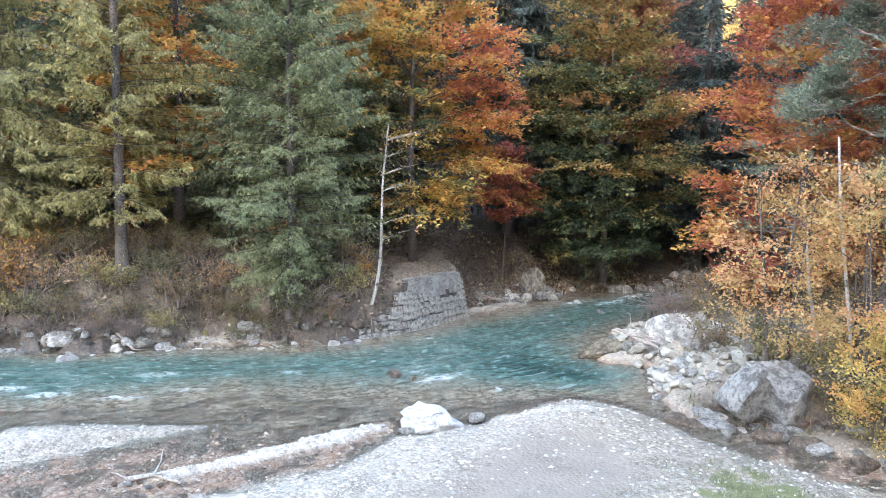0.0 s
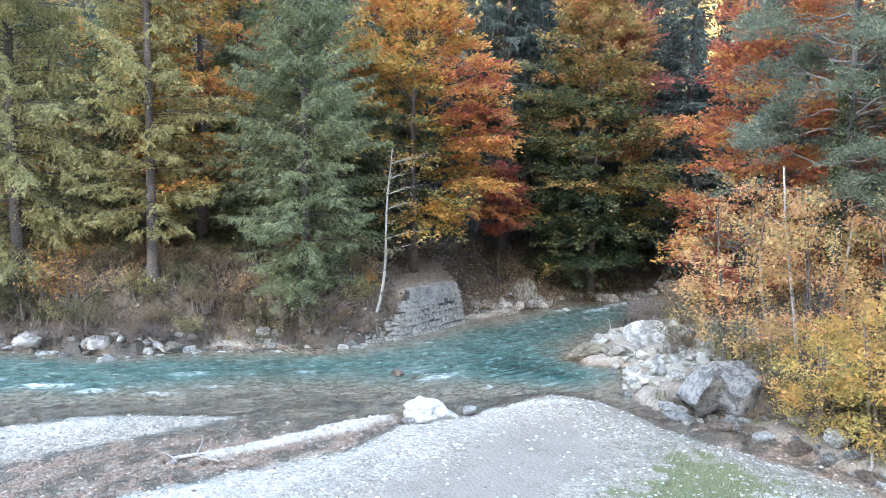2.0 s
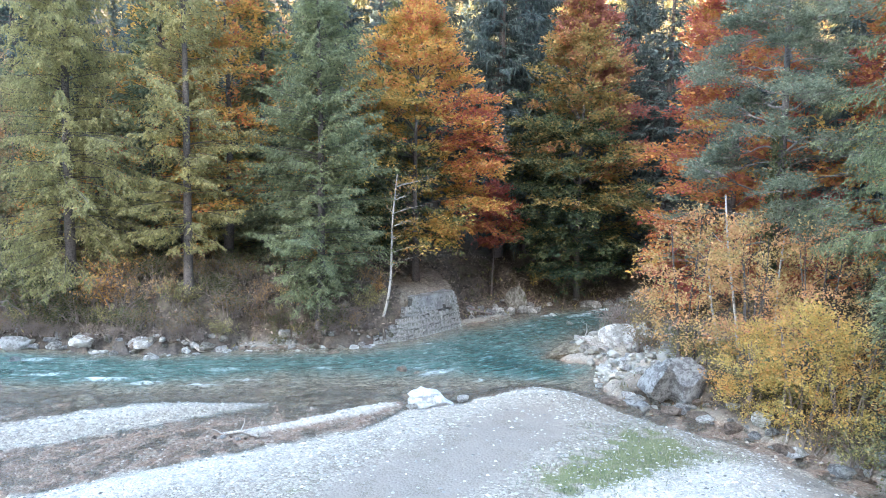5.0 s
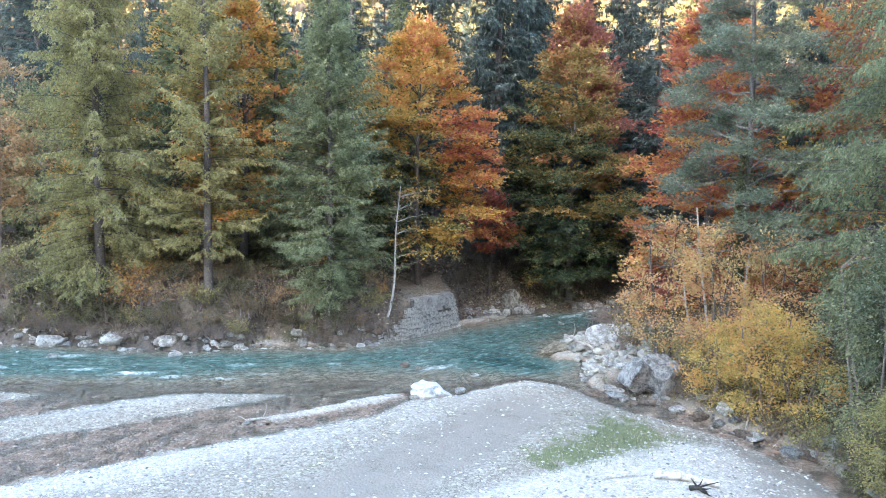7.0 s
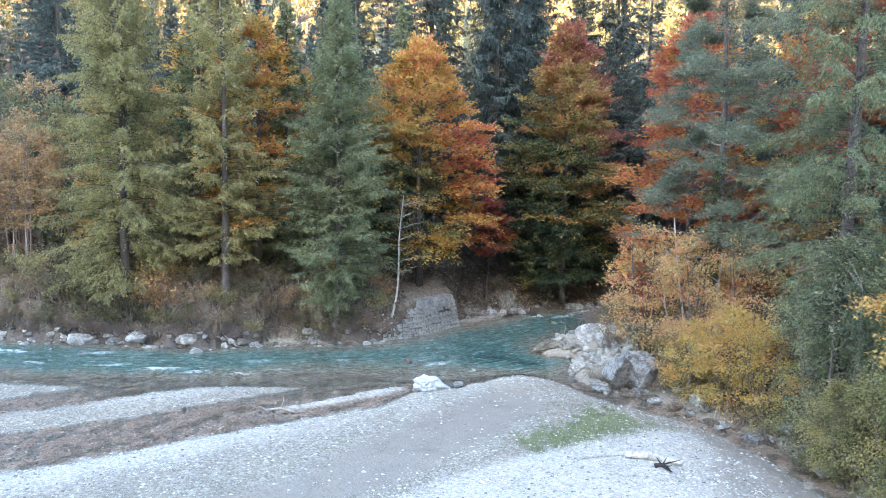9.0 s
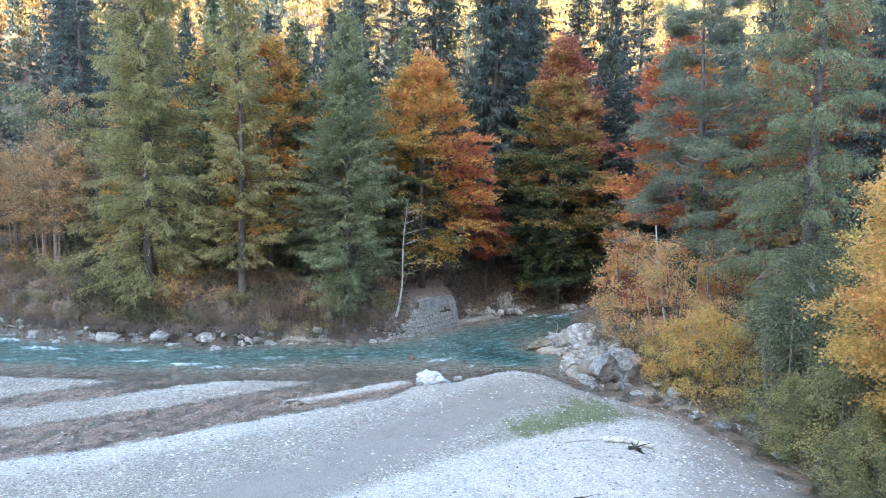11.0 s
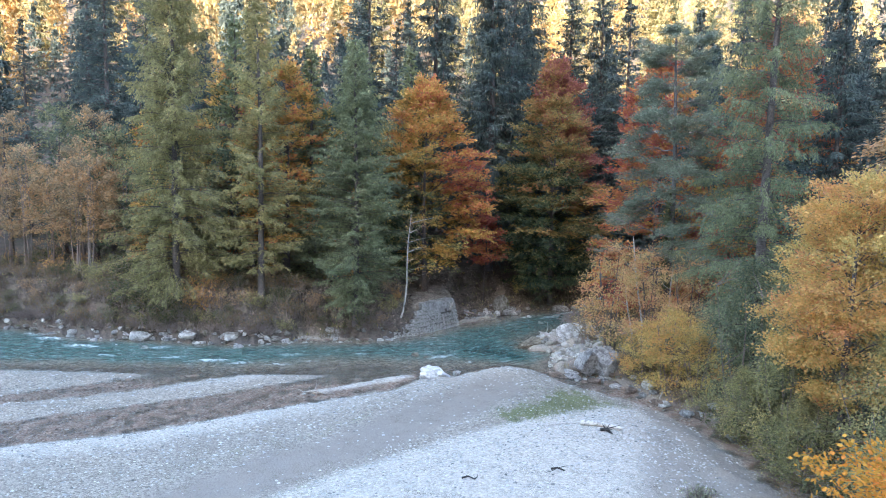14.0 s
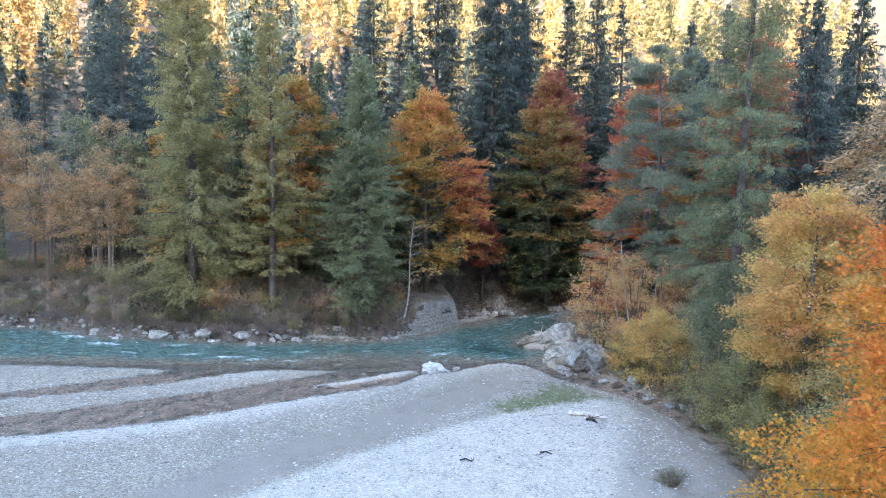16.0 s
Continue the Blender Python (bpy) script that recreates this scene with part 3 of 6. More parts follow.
# ---- trees ----
def conifer(seed, H, R, clear=2.0, droop=0.25, hang=0.5, thin=1.0, width=0.15, whorl=0.5, power=0.85, tint=0.5, gaps=0.0, sticks=True, side_reach=1.0, strands=1):
    """A spruce: wood and needles. H height, R reach of the lowest boughs, clear the bare foot, hang the length of the hanging twigs."""
    rng = np.random.RandomState(seed)
    wood, green = Soup(), Soup()
    zs = np.linspace(0, H, 14)
    sway = np.stack([0.02 * H * 0.15 * np.sin(zs / H * 3 + seed), 0.02 * H * 0.15 * np.cos(zs / H * 4 + seed), zs], 1)
    wood.tube(sway, 0.011 * H * (1 - zs / H) ** 0.8 + 0.02 + 0.10 * np.exp(-zs * 1.2), 9)
    z = clear
    while z < H - 0.3:
        rise = (z - clear) / (H - clear)
        reach = R * (1 - rise) ** power * min(1.0, 0.55 + 3.2 * rise) + 0.18
        for k in range(rng.randint(5, 9)):
            if rng.rand() < gaps:
                continue
            az = rng.uniform(0, 2 * math.pi)
            ln = reach * rng.uniform(0.45, 1.15)
            out = np.array((math.cos(az), math.sin(az), 0.0))
            across = np.array((-math.sin(az), math.cos(az), 0.0))
            up = rng.uniform(-0.05, 0.25) + 0.5 * rise
            n = max(4, int(ln / 0.17 * thin))
            s = np.sort(rng.uniform(0.10, 1.0, n)) * ln
            bend = up * s - droop * rng.uniform(0.6, 1.6) * s ** 2 / max(ln, 0.6) + 0.16 * ln * (s / ln) ** 4
            foot = np.array((0, 0, max(0.8 * clear, z + rng.uniform(-0.8, 0.8) * whorl)))
            p = foot + out * s[:, None] + np.array((0, 0, 1.0)) * bend[:, None]
            if sticks and ln > 1.0:
                t = np.linspace(0, 1, 5) * ln
                wood.tube(foot + out * t[:, None] + np.array((0, 0, 1.0)) * np.interp(t, np.concatenate([[0], s]), np.concatenate([[0], bend]))[:, None], 0.035 * (1 - t / ln * 0.8) * (0.6 + ln / 5), 3)
            tone = tint + rng.uniform(-0.18, 0.18)
            fan = np.clip(0.24 * (ln - s) + 0.22, 0.22, 0.70) * (width / 0.08) ** 0.35 * side_reach
            for sgn in (-1, 1):
                d = unit(out * rng.uniform(0.5, 0.9, (n, 1)) + across * sgn * rng.uniform(0.6, 1.0, (n, 1)) + np.array((0, 0, 1.0)) * rng.uniform(-0.55, 0.05, (n, 1)))
                side = unit(np.cross(d, np.array((0, 0, 1.0))) + rng.normal(0, 0.5, (n, 3)))
                l = fan * rng.uniform(0.7, 1.25, n)
                green.kites(p, d, side, l, width * rng.uniform(0.8, 1.6, n), tone + rng.uniform(-0.12, 0.12, n) + 0.12 * s / ln)
                q = p + d * l[:, None] * 0.55
                d2 = unit(d + out * 0.5 + rng.normal(0, 0.35, (n, 3)) + np.array((0, 0, -1.0)) * hang)
                green.kites(q, d2, unit(np.cross(d2, out) + rng.normal(0, 0.3, (n, 3))), l * 0.75, width * 0.9, tone + rng.uniform(-0.15, 0.15, n))
            for _ in range(strands):
                d = unit(np.array((0, 0, -1.0)) + rng.normal(0, 0.28, (n, 3)))
                green.kites(p + rng.normal(0, 0.10, (n, 3)), d, unit(rng.normal(0, 1, (n, 3)) * (1, 1, 0.1)), hang * rng.uniform(0.6, 1.5, n), width * rng.uniform(0.8, 1.5, n), tone - 0.10 + rng.uniform(-0.12, 0.12, n))
            green.kites(p[-1:], unit(out[None] + (0, 0, 0.1)), across[None], 0.4, width * 1.3, tone + 0.2)
        z += whorl * rng.uniform(0.7, 1.3) * (1 - 0.45 * rise)
    return wood, green


def profile(kind, u):
    """Half-width of a crown over its relative height u."""
    if kind == "beech":
        return np.clip((1 - u ** 3.8) ** 0.62 * np.clip(0.80 + 1.0 * u, 0, 1), 0.05, 1)
    if kind == "flame":
        return np.clip((1 - u ** 2.3) ** 0.75 * np.clip(0.72 + 0.9 * u, 0, 1), 0.04, 1)
    if kind == "column":
        return np.clip((1 - u ** 2.8) ** 0.85 * np.clip(0.80 + 0.8 * u, 0, 1), 0.04, 1)
    if kind == "round":
        return np.sqrt(np.clip(1 - (2 * u - 1) ** 2, 0, 1)) * (1.0 - 0.15 * u)
    if kind == "spread":
        return np.clip((1 - u) ** 0.55, 0.04, 1)
    return np.clip(np.sin(math.pi * np.clip(u * 0.92 + 0.08, 0, 1)) ** 0.7, 0, 1)


def broadleaf(seed, H, R, low, kind="beech", sprays=170, leaves=70, leaf=0.24, plate=1.3, flat=0.75, tint=None, fill=0.45, stems=1, lean=0.0, trunk=0.017, limbs=26, squash=1.0):
    """A leafy tree: trunk with limbs, and leaves in many small layered sprays inside the crown's outline."""
    rng = np.random.RandomState(seed)
    wood, green = Soup(), Soup()
    lobes = rng.uniform(0, 2 * math.pi, 4)
    feet = []
    for k in range(stems):
        a, r = rng.uniform(0, 2 * math.pi), (0 if stems == 1 else rng.uniform(0.1, 0.9))
        bx, by = r * math.cos(a), r * math.sin(a)
        t = np.linspace(0, 1, 9)
        top = H * rng.uniform(0.72, 0.94)
        path = np.stack([bx * (1 + 1.5 * t) + lean * t ** 1.5 * H + 0.12 * np.sin(5 * t + seed + k), by * (1 + 1.5 * t) + 0.12 * np.cos(4 * t + seed), t * top], 1)
        wood.tube(path, trunk * H / math.sqrt(stems) * (1 - 0.85 * t) + 0.012 + 0.05 * np.exp(-t * 18), 8)
        feet.append(path)
    places = []
    for k in range(sprays):
        u = rng.rand() ** 0.85
        a = rng.uniform(0, 2 * math.pi)
        edge = R * profile(kind, np.array(u)) * (1 + 0.13 * math.sin(3 * a + lobes[0] + 4 * u) + 0.10 * math.sin(5 * a + lobes[1] - 7 * u) + 0.09 * math.sin(9 * u + lobes[2]))
        r = edge * (rng.uniform(fill, 1.0) if rng.rand() < 0.8 else rng.uniform(0.1, fill))
        z = low + u * (H - low)
        c = np.array((math.cos(a) * r + lean * (z / H) ** 1.5 * H, math.sin(a) * r * squash, z - 0.10 * r + rng.normal(0, 0.15)))
        places.append(c)
        out = np.array((math.cos(a), math.sin(a), -0.18 + rng.normal(0, 0.12) + 0.7 * max(u - 0.75, 0) * 3))
        out /= np.linalg.norm(out)
        across = unit(np.cross(out, (0, 0, 1.0)))
        nrm = np.cross(across, out)
        size = plate * rng.uniform(0.65, 1.25) * (1.0 - 0.35 * u)
        n = int(leaves * rng.uniform(0.7, 1.3))
        lu, lv = rng.uniform(-1, 1, n), rng.normal(0, 0.42, n)
        p = c + out * (lu * size)[:, None] + across * (lv * size * (1.1 - 0.5 * np.abs(lu)))[:, None] + nrm * rng.normal(0, (1 - flat) * size * 0.5 + 0.05, n)[:, None]
        p[:, 2] -= 0.22 * (lu * size + lv * lv * size)
        d = unit(out + across * lv[:, None] * 1.2 + rng.normal(0, 0.45, (n, 3)) + np.array((0, 0, -0.35)))
        side = unit(across + rng.normal(0, 0.6 * (1.3 - flat), (n, 3)))
        base = tint(u, a, r / max(edge, 0.1), rng) if tint else 0.5
        ls = leaf * rng.uniform(0.65, 1.35, n)
        green.kites(p, d, side, ls, ls * 0.72, base + rng.normal(0, 0.06, n))
    for k in range(limbs):
        c = places[rng.randint(len(places))]
        path = feet[rng.randint(len(feet))]
        j = int(np.argmin(np.abs(path[:, 2] - max(0.25 * low + 0.5, c[2] - 0.45 * np.hypot(c[0], c[1]) - 0.4))))
        a = path[j]
        t = np.linspace(0, 1, 6)[:, None]
        bow = np.array((0, 0, 0.12 * np.linalg.norm(c - a)))
        pts = a + (c - a) * t + bow * (4 * t * (1 - t)) + rng.normal(0, 0.06, (6, 3)) * (t > 0)
        wood.tube(pts, (0.010 + 0.006 * np.linalg.norm(c - a)) * (1.15 - t[:, 0]), 4)
    return wood, green


def spruce(seed, H, R, clear=2.0, whorl=0.45, power=0.7, lift=0.15, droop=0.3, hang=0.5, pitch=0.3, size=0.26, width=0.07, tint=0.5, gaps=0.0, rows=5):
    """A spruce seen from near: boughs carry side twigs, and the twigs carry short sprigs of needles. hang: how far twigs and sprigs droop."""
    rng = np.random.RandomState(seed)
    wood, green = Soup(), Soup()
    up = np.array((0, 0, 1.0))
    zs = np.linspace(0, H, 16)
    sway = np.stack([0.04 * np.sin(zs / H * 5 + seed) * zs / H * 4, 0.04 * np.cos(zs / H * 4 + seed) * zs / H * 4, zs], 1)
    wood.tube(sway, 0.0105 * H * (1 - zs / H) ** 0.8 + 0.02 + 0.10 * np.exp(-zs * 1.2), 10)
    ph = rng.uniform(0, 6.28, 3)
    z = clear
    while z < H - 0.25:
        rise = (z - clear) / (H - clear)
        reach = R * (1 - rise) ** power * min(1.0, 0.6 + 2.6 * rise) + 0.2
        for k in range(rng.randint(5, 8)):
            az = rng.uniform(0, 2 * math.pi)
            lobe = 1 + 0.16 * math.sin(2 * az + ph[0] + 7 * rise) + 0.13 * math.sin(3 * az + ph[1] - 11 * rise) + 0.10 * math.sin(23 * rise + ph[2] + az)
            if rng.rand() < gaps * (1.6 - 0.8 * lobe):
                continue
            ln = reach * lobe * rng.uniform(0.55, 1.1)
            out, across = np.array((math.cos(az), math.sin(az), 0.0)), np.array((-math.sin(az), math.cos(az), 0.0))
            foot = np.array((0, 0, max(0.8 * clear, z + rng.uniform(-0.5, 0.5) * whorl)))
            a, b = lift * rng.uniform(0.3, 1.5) + 0.55 * rise, droop * rng.uniform(0.6, 1.4)

            def bow(s):
                return foot + out * s[:, None] + across * (0.05 * ln * np.sin(3 * s / max(ln, 0.5) + az))[:, None] + up * (a * s - b * s ** 2 / max(ln, 0.6) + 0.14 * ln * (s / ln) ** 4)[:, None]

            if ln > 0.9:
                t = np.linspace(0, 1, 6) * ln
                wood.tube(bow(t), 0.024 * (1 - t / ln * 0.85) * (0.5 + ln / 5), 3)
            n = max(5, int(1.7 * ln / pitch))
            s = ln * (0.14 + 0.86 * (np.arange(n) + rng.uniform(0, 1, n)) / n)
            sgn = rng.choice((-1.0, 1.0), n)[:, None]
            l = np.clip(0.36 * (ln - s) + 0.26, 0.26, 1.0) * rng.uniform(0.6, 1.2, n)
            d = unit(out * rng.uniform(0.4, 1.0, (n, 1)) + across * sgn * rng.uniform(0.4, 1.0, (n, 1)) - up * hang * rng.uniform(0.2, 1.2, (n, 1)))
            root = bow(s)
            w = (np.arange(rows) + 0.4) / rows
            q = root[:, None] + d[:, None] * (l[:, None] * w)[..., None] - up * (hang * 0.45 * l[:, None] * w ** 2)[..., None]
            tone = tint + rng.uniform(-0.10, 0.10)
            t0 = tone + 0.08 * (s / ln)[:, None] * w[None] - 0.03 + rng.uniform(-0.06, 0.06, (n, 1))
            q, t0, m = q.reshape(-1, 3), t0.ravel(), n * rows
            d3 = np.repeat(d, rows, 0)
            for turn in (-1, 1):
                sd = unit(np.cross(d3, up) * turn + rng.normal(0, 0.35, (m, 3)))
                e = unit(d3 * 0.6 + sd * rng.uniform(0.2, 1.0, (m, 1)) + rng.normal(0, 0.3, (m, 3)) - up * hang * rng.uniform(0.1, 1.4, (m, 1)))
                green.kites(q, e, unit(np.cross(e, rng.normal(0, 1, (m, 3)))), size * rng.uniform(0.6, 1.4, m), width * rng.uniform(0.7, 1.4, m), t0 + rng.uniform(-0.10, 0.10, m))
        z += whorl * rng.uniform(0.7, 1.3) * (1 - 0.4 * rise)
    return wood, green


def leafy(seed, H, R, low, kind="flame", boughs=150, sprays=22, leaves=20, leaf=0.2, spray=0.9, tint=None, steep=0.9, flat=0.8, fill=0.3, stems=1, trunk=0.017, spread=0.42):
    """A broad-leaved tree: boughs from the trunk to the crown's outline, sprays along the boughs, leaves along the sprays."""
    rng = np.random.RandomState(seed)
    wood, green = Soup(), Soup()
    up = np.array((0, 0, 1.0))
    ph = rng.uniform(0, 6.28, 4)
    stem = []
    for k in range(stems):
        az, r = rng.uniform(0, 6.28), (0 if stems == 1 else rng.uniform(0.1, 0.6))
        t = np.linspace(0, 1, 10)
        path = np.stack([r * math.cos(az) * (1 + 1.8 * t) + 0.12 * np.sin(5 * t + seed + k), r * math.sin(az) * (1 + 1.8 * t) + 0.12 * np.cos(4 * t + seed), t * H * rng.uniform(0.8, 0.93)], 1)
        wood.tube(path, trunk * H / math.sqrt(stems) * (1 - 0.88 * t) + 0.012 + 0.06 * np.exp(-t * 18), 9)
        stem.append(path)
    for k in range(boughs):
        u, az = ((k + rng.rand()) / boughs) ** 0.9, rng.uniform(0, 6.28)
        lobe = 1 + 0.13 * math.sin(3 * az + ph[0] + 5 * u) + 0.10 * math.sin(5 * az + ph[1] - 9 * u) + 0.03 * math.sin(14 * u + ph[2])
        edge = R * float(profile(kind, np.array(u))) * lobe * rng.uniform(0.72, 1.05)
        zt = low + u * (H - low)
        path = stem[rng.randint(stems)]
        tip = np.array((math.cos(az) * edge, math.sin(az) * edge, zt))
        j = int(np.argmin(np.abs(path[:, 2] - max(0.35 * low + 0.3, zt - max(0.9, (0.12 + steep * u ** 1.4) * edge)))))
        foot = path[j]
        ln = np.linalg.norm(tip - foot)
        way = (tip - foot) / ln
        across = unit(np.cross(way, up) + 1e-3)
        bend = 0.10 * ln

        def along(s):
            return foot + (tip - foot) * s[:, None] + up * (bend * 4 * s * (1 - s) - 0.10 * ln * s ** 3)[:, None]

        if k % 3 == 0:
            s = np.linspace(0, 1, 6)
            wood.tube(along(s) + rng.normal(0, 0.02 * ln, (6, 3)) * s[:, None], (0.007 + 0.0055 * ln) * (1.1 - s), 4)
        base = tint(u, az, 1.0, rng) if tint else 0.5
        n = max(6, int(sprays * (0.45 + 0.75 * ln / R)))
        s = fill + (1 - fill) * rng.rand(n) ** 0.75
        sgn = rng.choice((-1.0, 1.0), n)
        wide = (spread * ln * (1.08 - s) + 0.22) * rng.rand(n) ** 0.7
        root = along(s) + across * (sgn * wide)[:, None] + rng.normal(0, 0.10, (n, 3)) - up * (0.16 * wide)[:, None]
        d = unit(way * rng.uniform(0.5, 1.0, (n, 1)) + across * (sgn * rng.uniform(0.15, 0.9, n))[:, None] + rng.normal(0, 0.18, (n, 3)) + up * (-0.12 + 0.35 * u))
        side = unit(np.cross(d, up) + rng.normal(0, 0.25 * (1.5 - flat), (n, 3)))
        L = spray * rng.uniform(0.6, 1.25, n)
        m = leaves
        t, v = rng.rand(n, m), rng.normal(0, 0.17, (n, m))
        v *= 1.15 - 0.7 * t
        p = root[:, None] + d[:, None] * (L[:, None] * t)[..., None] + side[:, None] * (L[:, None] * v)[..., None] + rng.normal(0, 0.03 + 0.18 * (1 - flat), (n, m, 3)) - up * (0.16 * L[:, None] * t ** 2)[..., None]
        e = unit(d[:, None] + side[:, None] * np.sign(v)[..., None] * 0.8 + rng.normal(0, 0.30 + 0.6 * (1 - flat), (n, m, 3)) - up * 0.25)
        f = unit(np.cross(np.cross(d, side)[:, None], e) + rng.normal(0, 0.25 + 0.7 * (1 - flat), (n, m, 3)))
        c = base + rng.normal(0, 0.09, (n, 1)) + rng.normal(0, 0.05, (n, m))
        size = leaf * rng.uniform(0.65, 1.3, n * m)
        green.kites(p.reshape(-1, 3), e.reshape(-1, 3), f.reshape(-1, 3), size, size * 0.68, c.ravel())
    return wood, green


def pine(seed, H, R):
    """An old pine: crooked drooping limbs that fork again and again and end in flat clouds of needles."""
    rng = np.random.RandomState(seed)
    limbs, green, bole = [], Soup(), Soup()
    up = np.array((0, 0, 1.0))
    t = np.linspace(0, 1, 14)
    trunk = np.stack([0.22 * np.sin(4 * t), 0.2 * np.cos(5 * t), t * H], 1)
    bole.tube(trunk, 0.27 * (1 - 0.82 * t) + 0.02, 9)

    def crooked(foot, way, ln, n, bend, sag):
        """Points of a limb that wanders from its way."""
        side = unit(np.cross(way, up))
        yaw, rise, p, pts = 0.0, 0.0, np.array(foot), [np.array(foot)]
        for i in range(n - 1):
            yaw, rise = 0.75 * yaw + rng.normal(0, bend), 0.7 * rise + rng.normal(0, bend * 0.6)
            d = unit(way + side * yaw + up * (rise - sag * (i / n - 0.25)))
            p = p + d * ln / (n - 1)
            pts.append(p)
        return np.array(pts)

    for k in range(58):
        u = 0.26 + 0.74 * (k + rng.rand()) / 58
        az = k * 2.4 + rng.uniform(-0.6, 0.6)
        ln = R * (1.12 - 0.72 * max(0, u - 0.3) ** 1.6 / 0.57) * rng.uniform(0.6, 1.1)
        j = min(13, int(u * 13))
        foot = np.array((trunk[j][0], trunk[j][1], u * H * 0.985))
        limb_way = np.array((math.cos(az), math.sin(az), 0.05 + 0.8 * max(0, u - 0.72)))
        wood = Soup()
        limbs.append(wood)
        pts = crooked(foot, limb_way, ln, 10, 0.55, 0.25 + 1.2 * (1 - u))
        wood.tube(pts, (0.018 + 0.009 * ln) * (1.08 - np.linspace(0, 1, 10)), 6)
        bare = u < 0.42 and rng.rand() < 0.45
        tone = 0.5 + rng.uniform(-0.15, 0.15)
        for i in range(18):
            f = pts[rng.randint(4, 10)]
            turn = rng.uniform(-1.1, 1.1)
            w2 = np.array((limb_way[0] * math.cos(turn) - limb_way[1] * math.sin(turn), limb_way[0] * math.sin(turn) + limb_way[1] * math.cos(turn), rng.uniform(-0.1, 0.3)))
            sub = crooked(f, w2, ln * rng.uniform(0.16, 0.36) + 0.25, 5, 0.35, 0.3)
            wood.tube(sub, 0.022 * (1.15 - np.linspace(0, 1, 5)), 4)
            if bare and rng.rand() < 0.7:
                continue
            for b in (sub[-1], sub[-2], sub[-1] + rng.normal(0, 0.18, 3)):
                n = 26
                q = b + rng.normal(0, 1, (n, 3)) * (0.24, 0.24, 0.07)
                d = unit(rng.normal(0, 0.8, (n, 3)) * (1, 1, 0.6) + w2 * 0.6 + up * 0.35)
                green.kites(q, d, unit(rng.normal(0, 1, (n, 3))), rng.uniform(0.14, 0.28, n), 0.07, tone + rng.uniform(-0.16, 0.16, n))
    return limbs, green, bole


def scrub(seed, H, R, stems=40, leaves=600, leaf=0.14, tint=(0.2, 0.9), arch=0.5):
    """A bush of thin arching stems with small leaves."""
    rng = np.random.RandomState(seed)
    wood, green = Soup(), Soup()
    tips = []
    for k in range(stems):
        a, r = rng.uniform(0, 2 * math.pi), R * math.sqrt(rng.rand())
        t = np.linspace(0, 1, 6)
        h = H * rng.uniform(0.5, 1.05) * (1 - 0.35 * r / R)
        f = rng.normal(0, 0.22 * R, 2)
        x = f[0] + (math.cos(a) * r - f[0] * 0.3) * t ** (1 + arch)
        y = f[1] + (math.sin(a) * r - f[1] * 0.3) * t ** (1 + arch)
        pts = np.stack([x, y, h * (t - 0.35 * arch * t ** 3) / (1 - 0.35 * arch)], 1) + rng.normal(0, 0.03 * H, (6, 3)) * t[:, None]
        wood.tube(pts, 0.032 * (1.05 - t) + 0.011, 3)
        for j in range(3):
            b = pts[rng.randint(2, 6)]
            e = b + rng.normal(0, 0.16 * H, 3) + (0, 0, 0.1 * H)
            wood.tube(np.stack([b, (b + e) / 2 + rng.normal(0, 0.03, 3), e]), (0.014, 0.010, 0.007), 3)
            tips.append((b, e))
    if leaves:
        k = rng.randint(0, len(tips), leaves)
        b, e = np.array([t[0] for t in tips])[k], np.array([t[1] for t in tips])[k]
        p = b + (e - b) * rng.uniform(0.0, 1.15, (leaves, 1)) + rng.normal(0, 0.07 * H * 0.6, (leaves, 3))
        p[:, 2] = np.abs(p[:, 2])
        d = unit(rng.normal(0, 1, (leaves, 3)) + np.array((0, 0, -0.3)))
        green.kites(p, d, unit(rng.normal(0, 1, (leaves, 3))), leaf * rng.uniform(0.6, 1.4, leaves), leaf * 0.65, rng.uniform(*tint, leaves))
    return wood, green


def grown(name, made, leaves, wood, x, y, label, category="tree", group="", turn=0, size=1.0, sink=0.15, crown="crown", kind=""):
    """Stands a tree or a bush on the ground."""
    w, g = made
    root = thing(name, pose(x, y, height(x, y) - sink, 0, 0, turn) @ Matrix.Scale(size, 4), label, category, group, kind)
    part("trunk" if crown == "crown" else "brushwood", w.mesh(name + "_wood", wood, True), root)
    if g.n:
        tagged(part(crown, g.mesh(name + "_leaves", leaves), root), kind="stuff")
    return root


def again(ob, x, y, turn, size, label=""):
    """The same kind of tree once more."""
    made = copy_thing(ob, pose(x, y, height(x, y) - 0.15, 0, 0, turn))
    made.scale = (size, size, size)
    return tagged(made, label)


def tint_beech(u, a, r, rng):
    side = math.cos(a)
    return 0.27 + 0.34 * float(step(u, 0.15, 0.70)) + 0.40 * max(0.0, side) * (1 - float(step(u, 0.35, 0.8))) - 0.10 * max(0.0, -side) * (1 - u) + rng.uniform(-0.16, 0.16)


def tint_dark(u, a, r, rng):
    side = math.cos(a)
    return 0.15 + 0.17 * float(step(u, 0.15, 0.6)) + 0.46 * float(step(u, 0.55, 0.95)) + 0.55 * max(0.0, side - 0.15) * float(step(u, 0.0, 0.4)) + rng.uniform(-0.13, 0.13) + (0.32 if rng.rand() < 0.16 else 0)


def tint_red(u, a, r, rng):
    return 0.88 + 0.12 * math.sin(a * 2 + u * 6) + rng.uniform(-0.2, 0.16)


def tint_gold(u, a, r, rng):
    return 0.45 + 0.2 * math.sin(a * 3 + 5 * u) + rng.uniform(-0.2, 0.2)


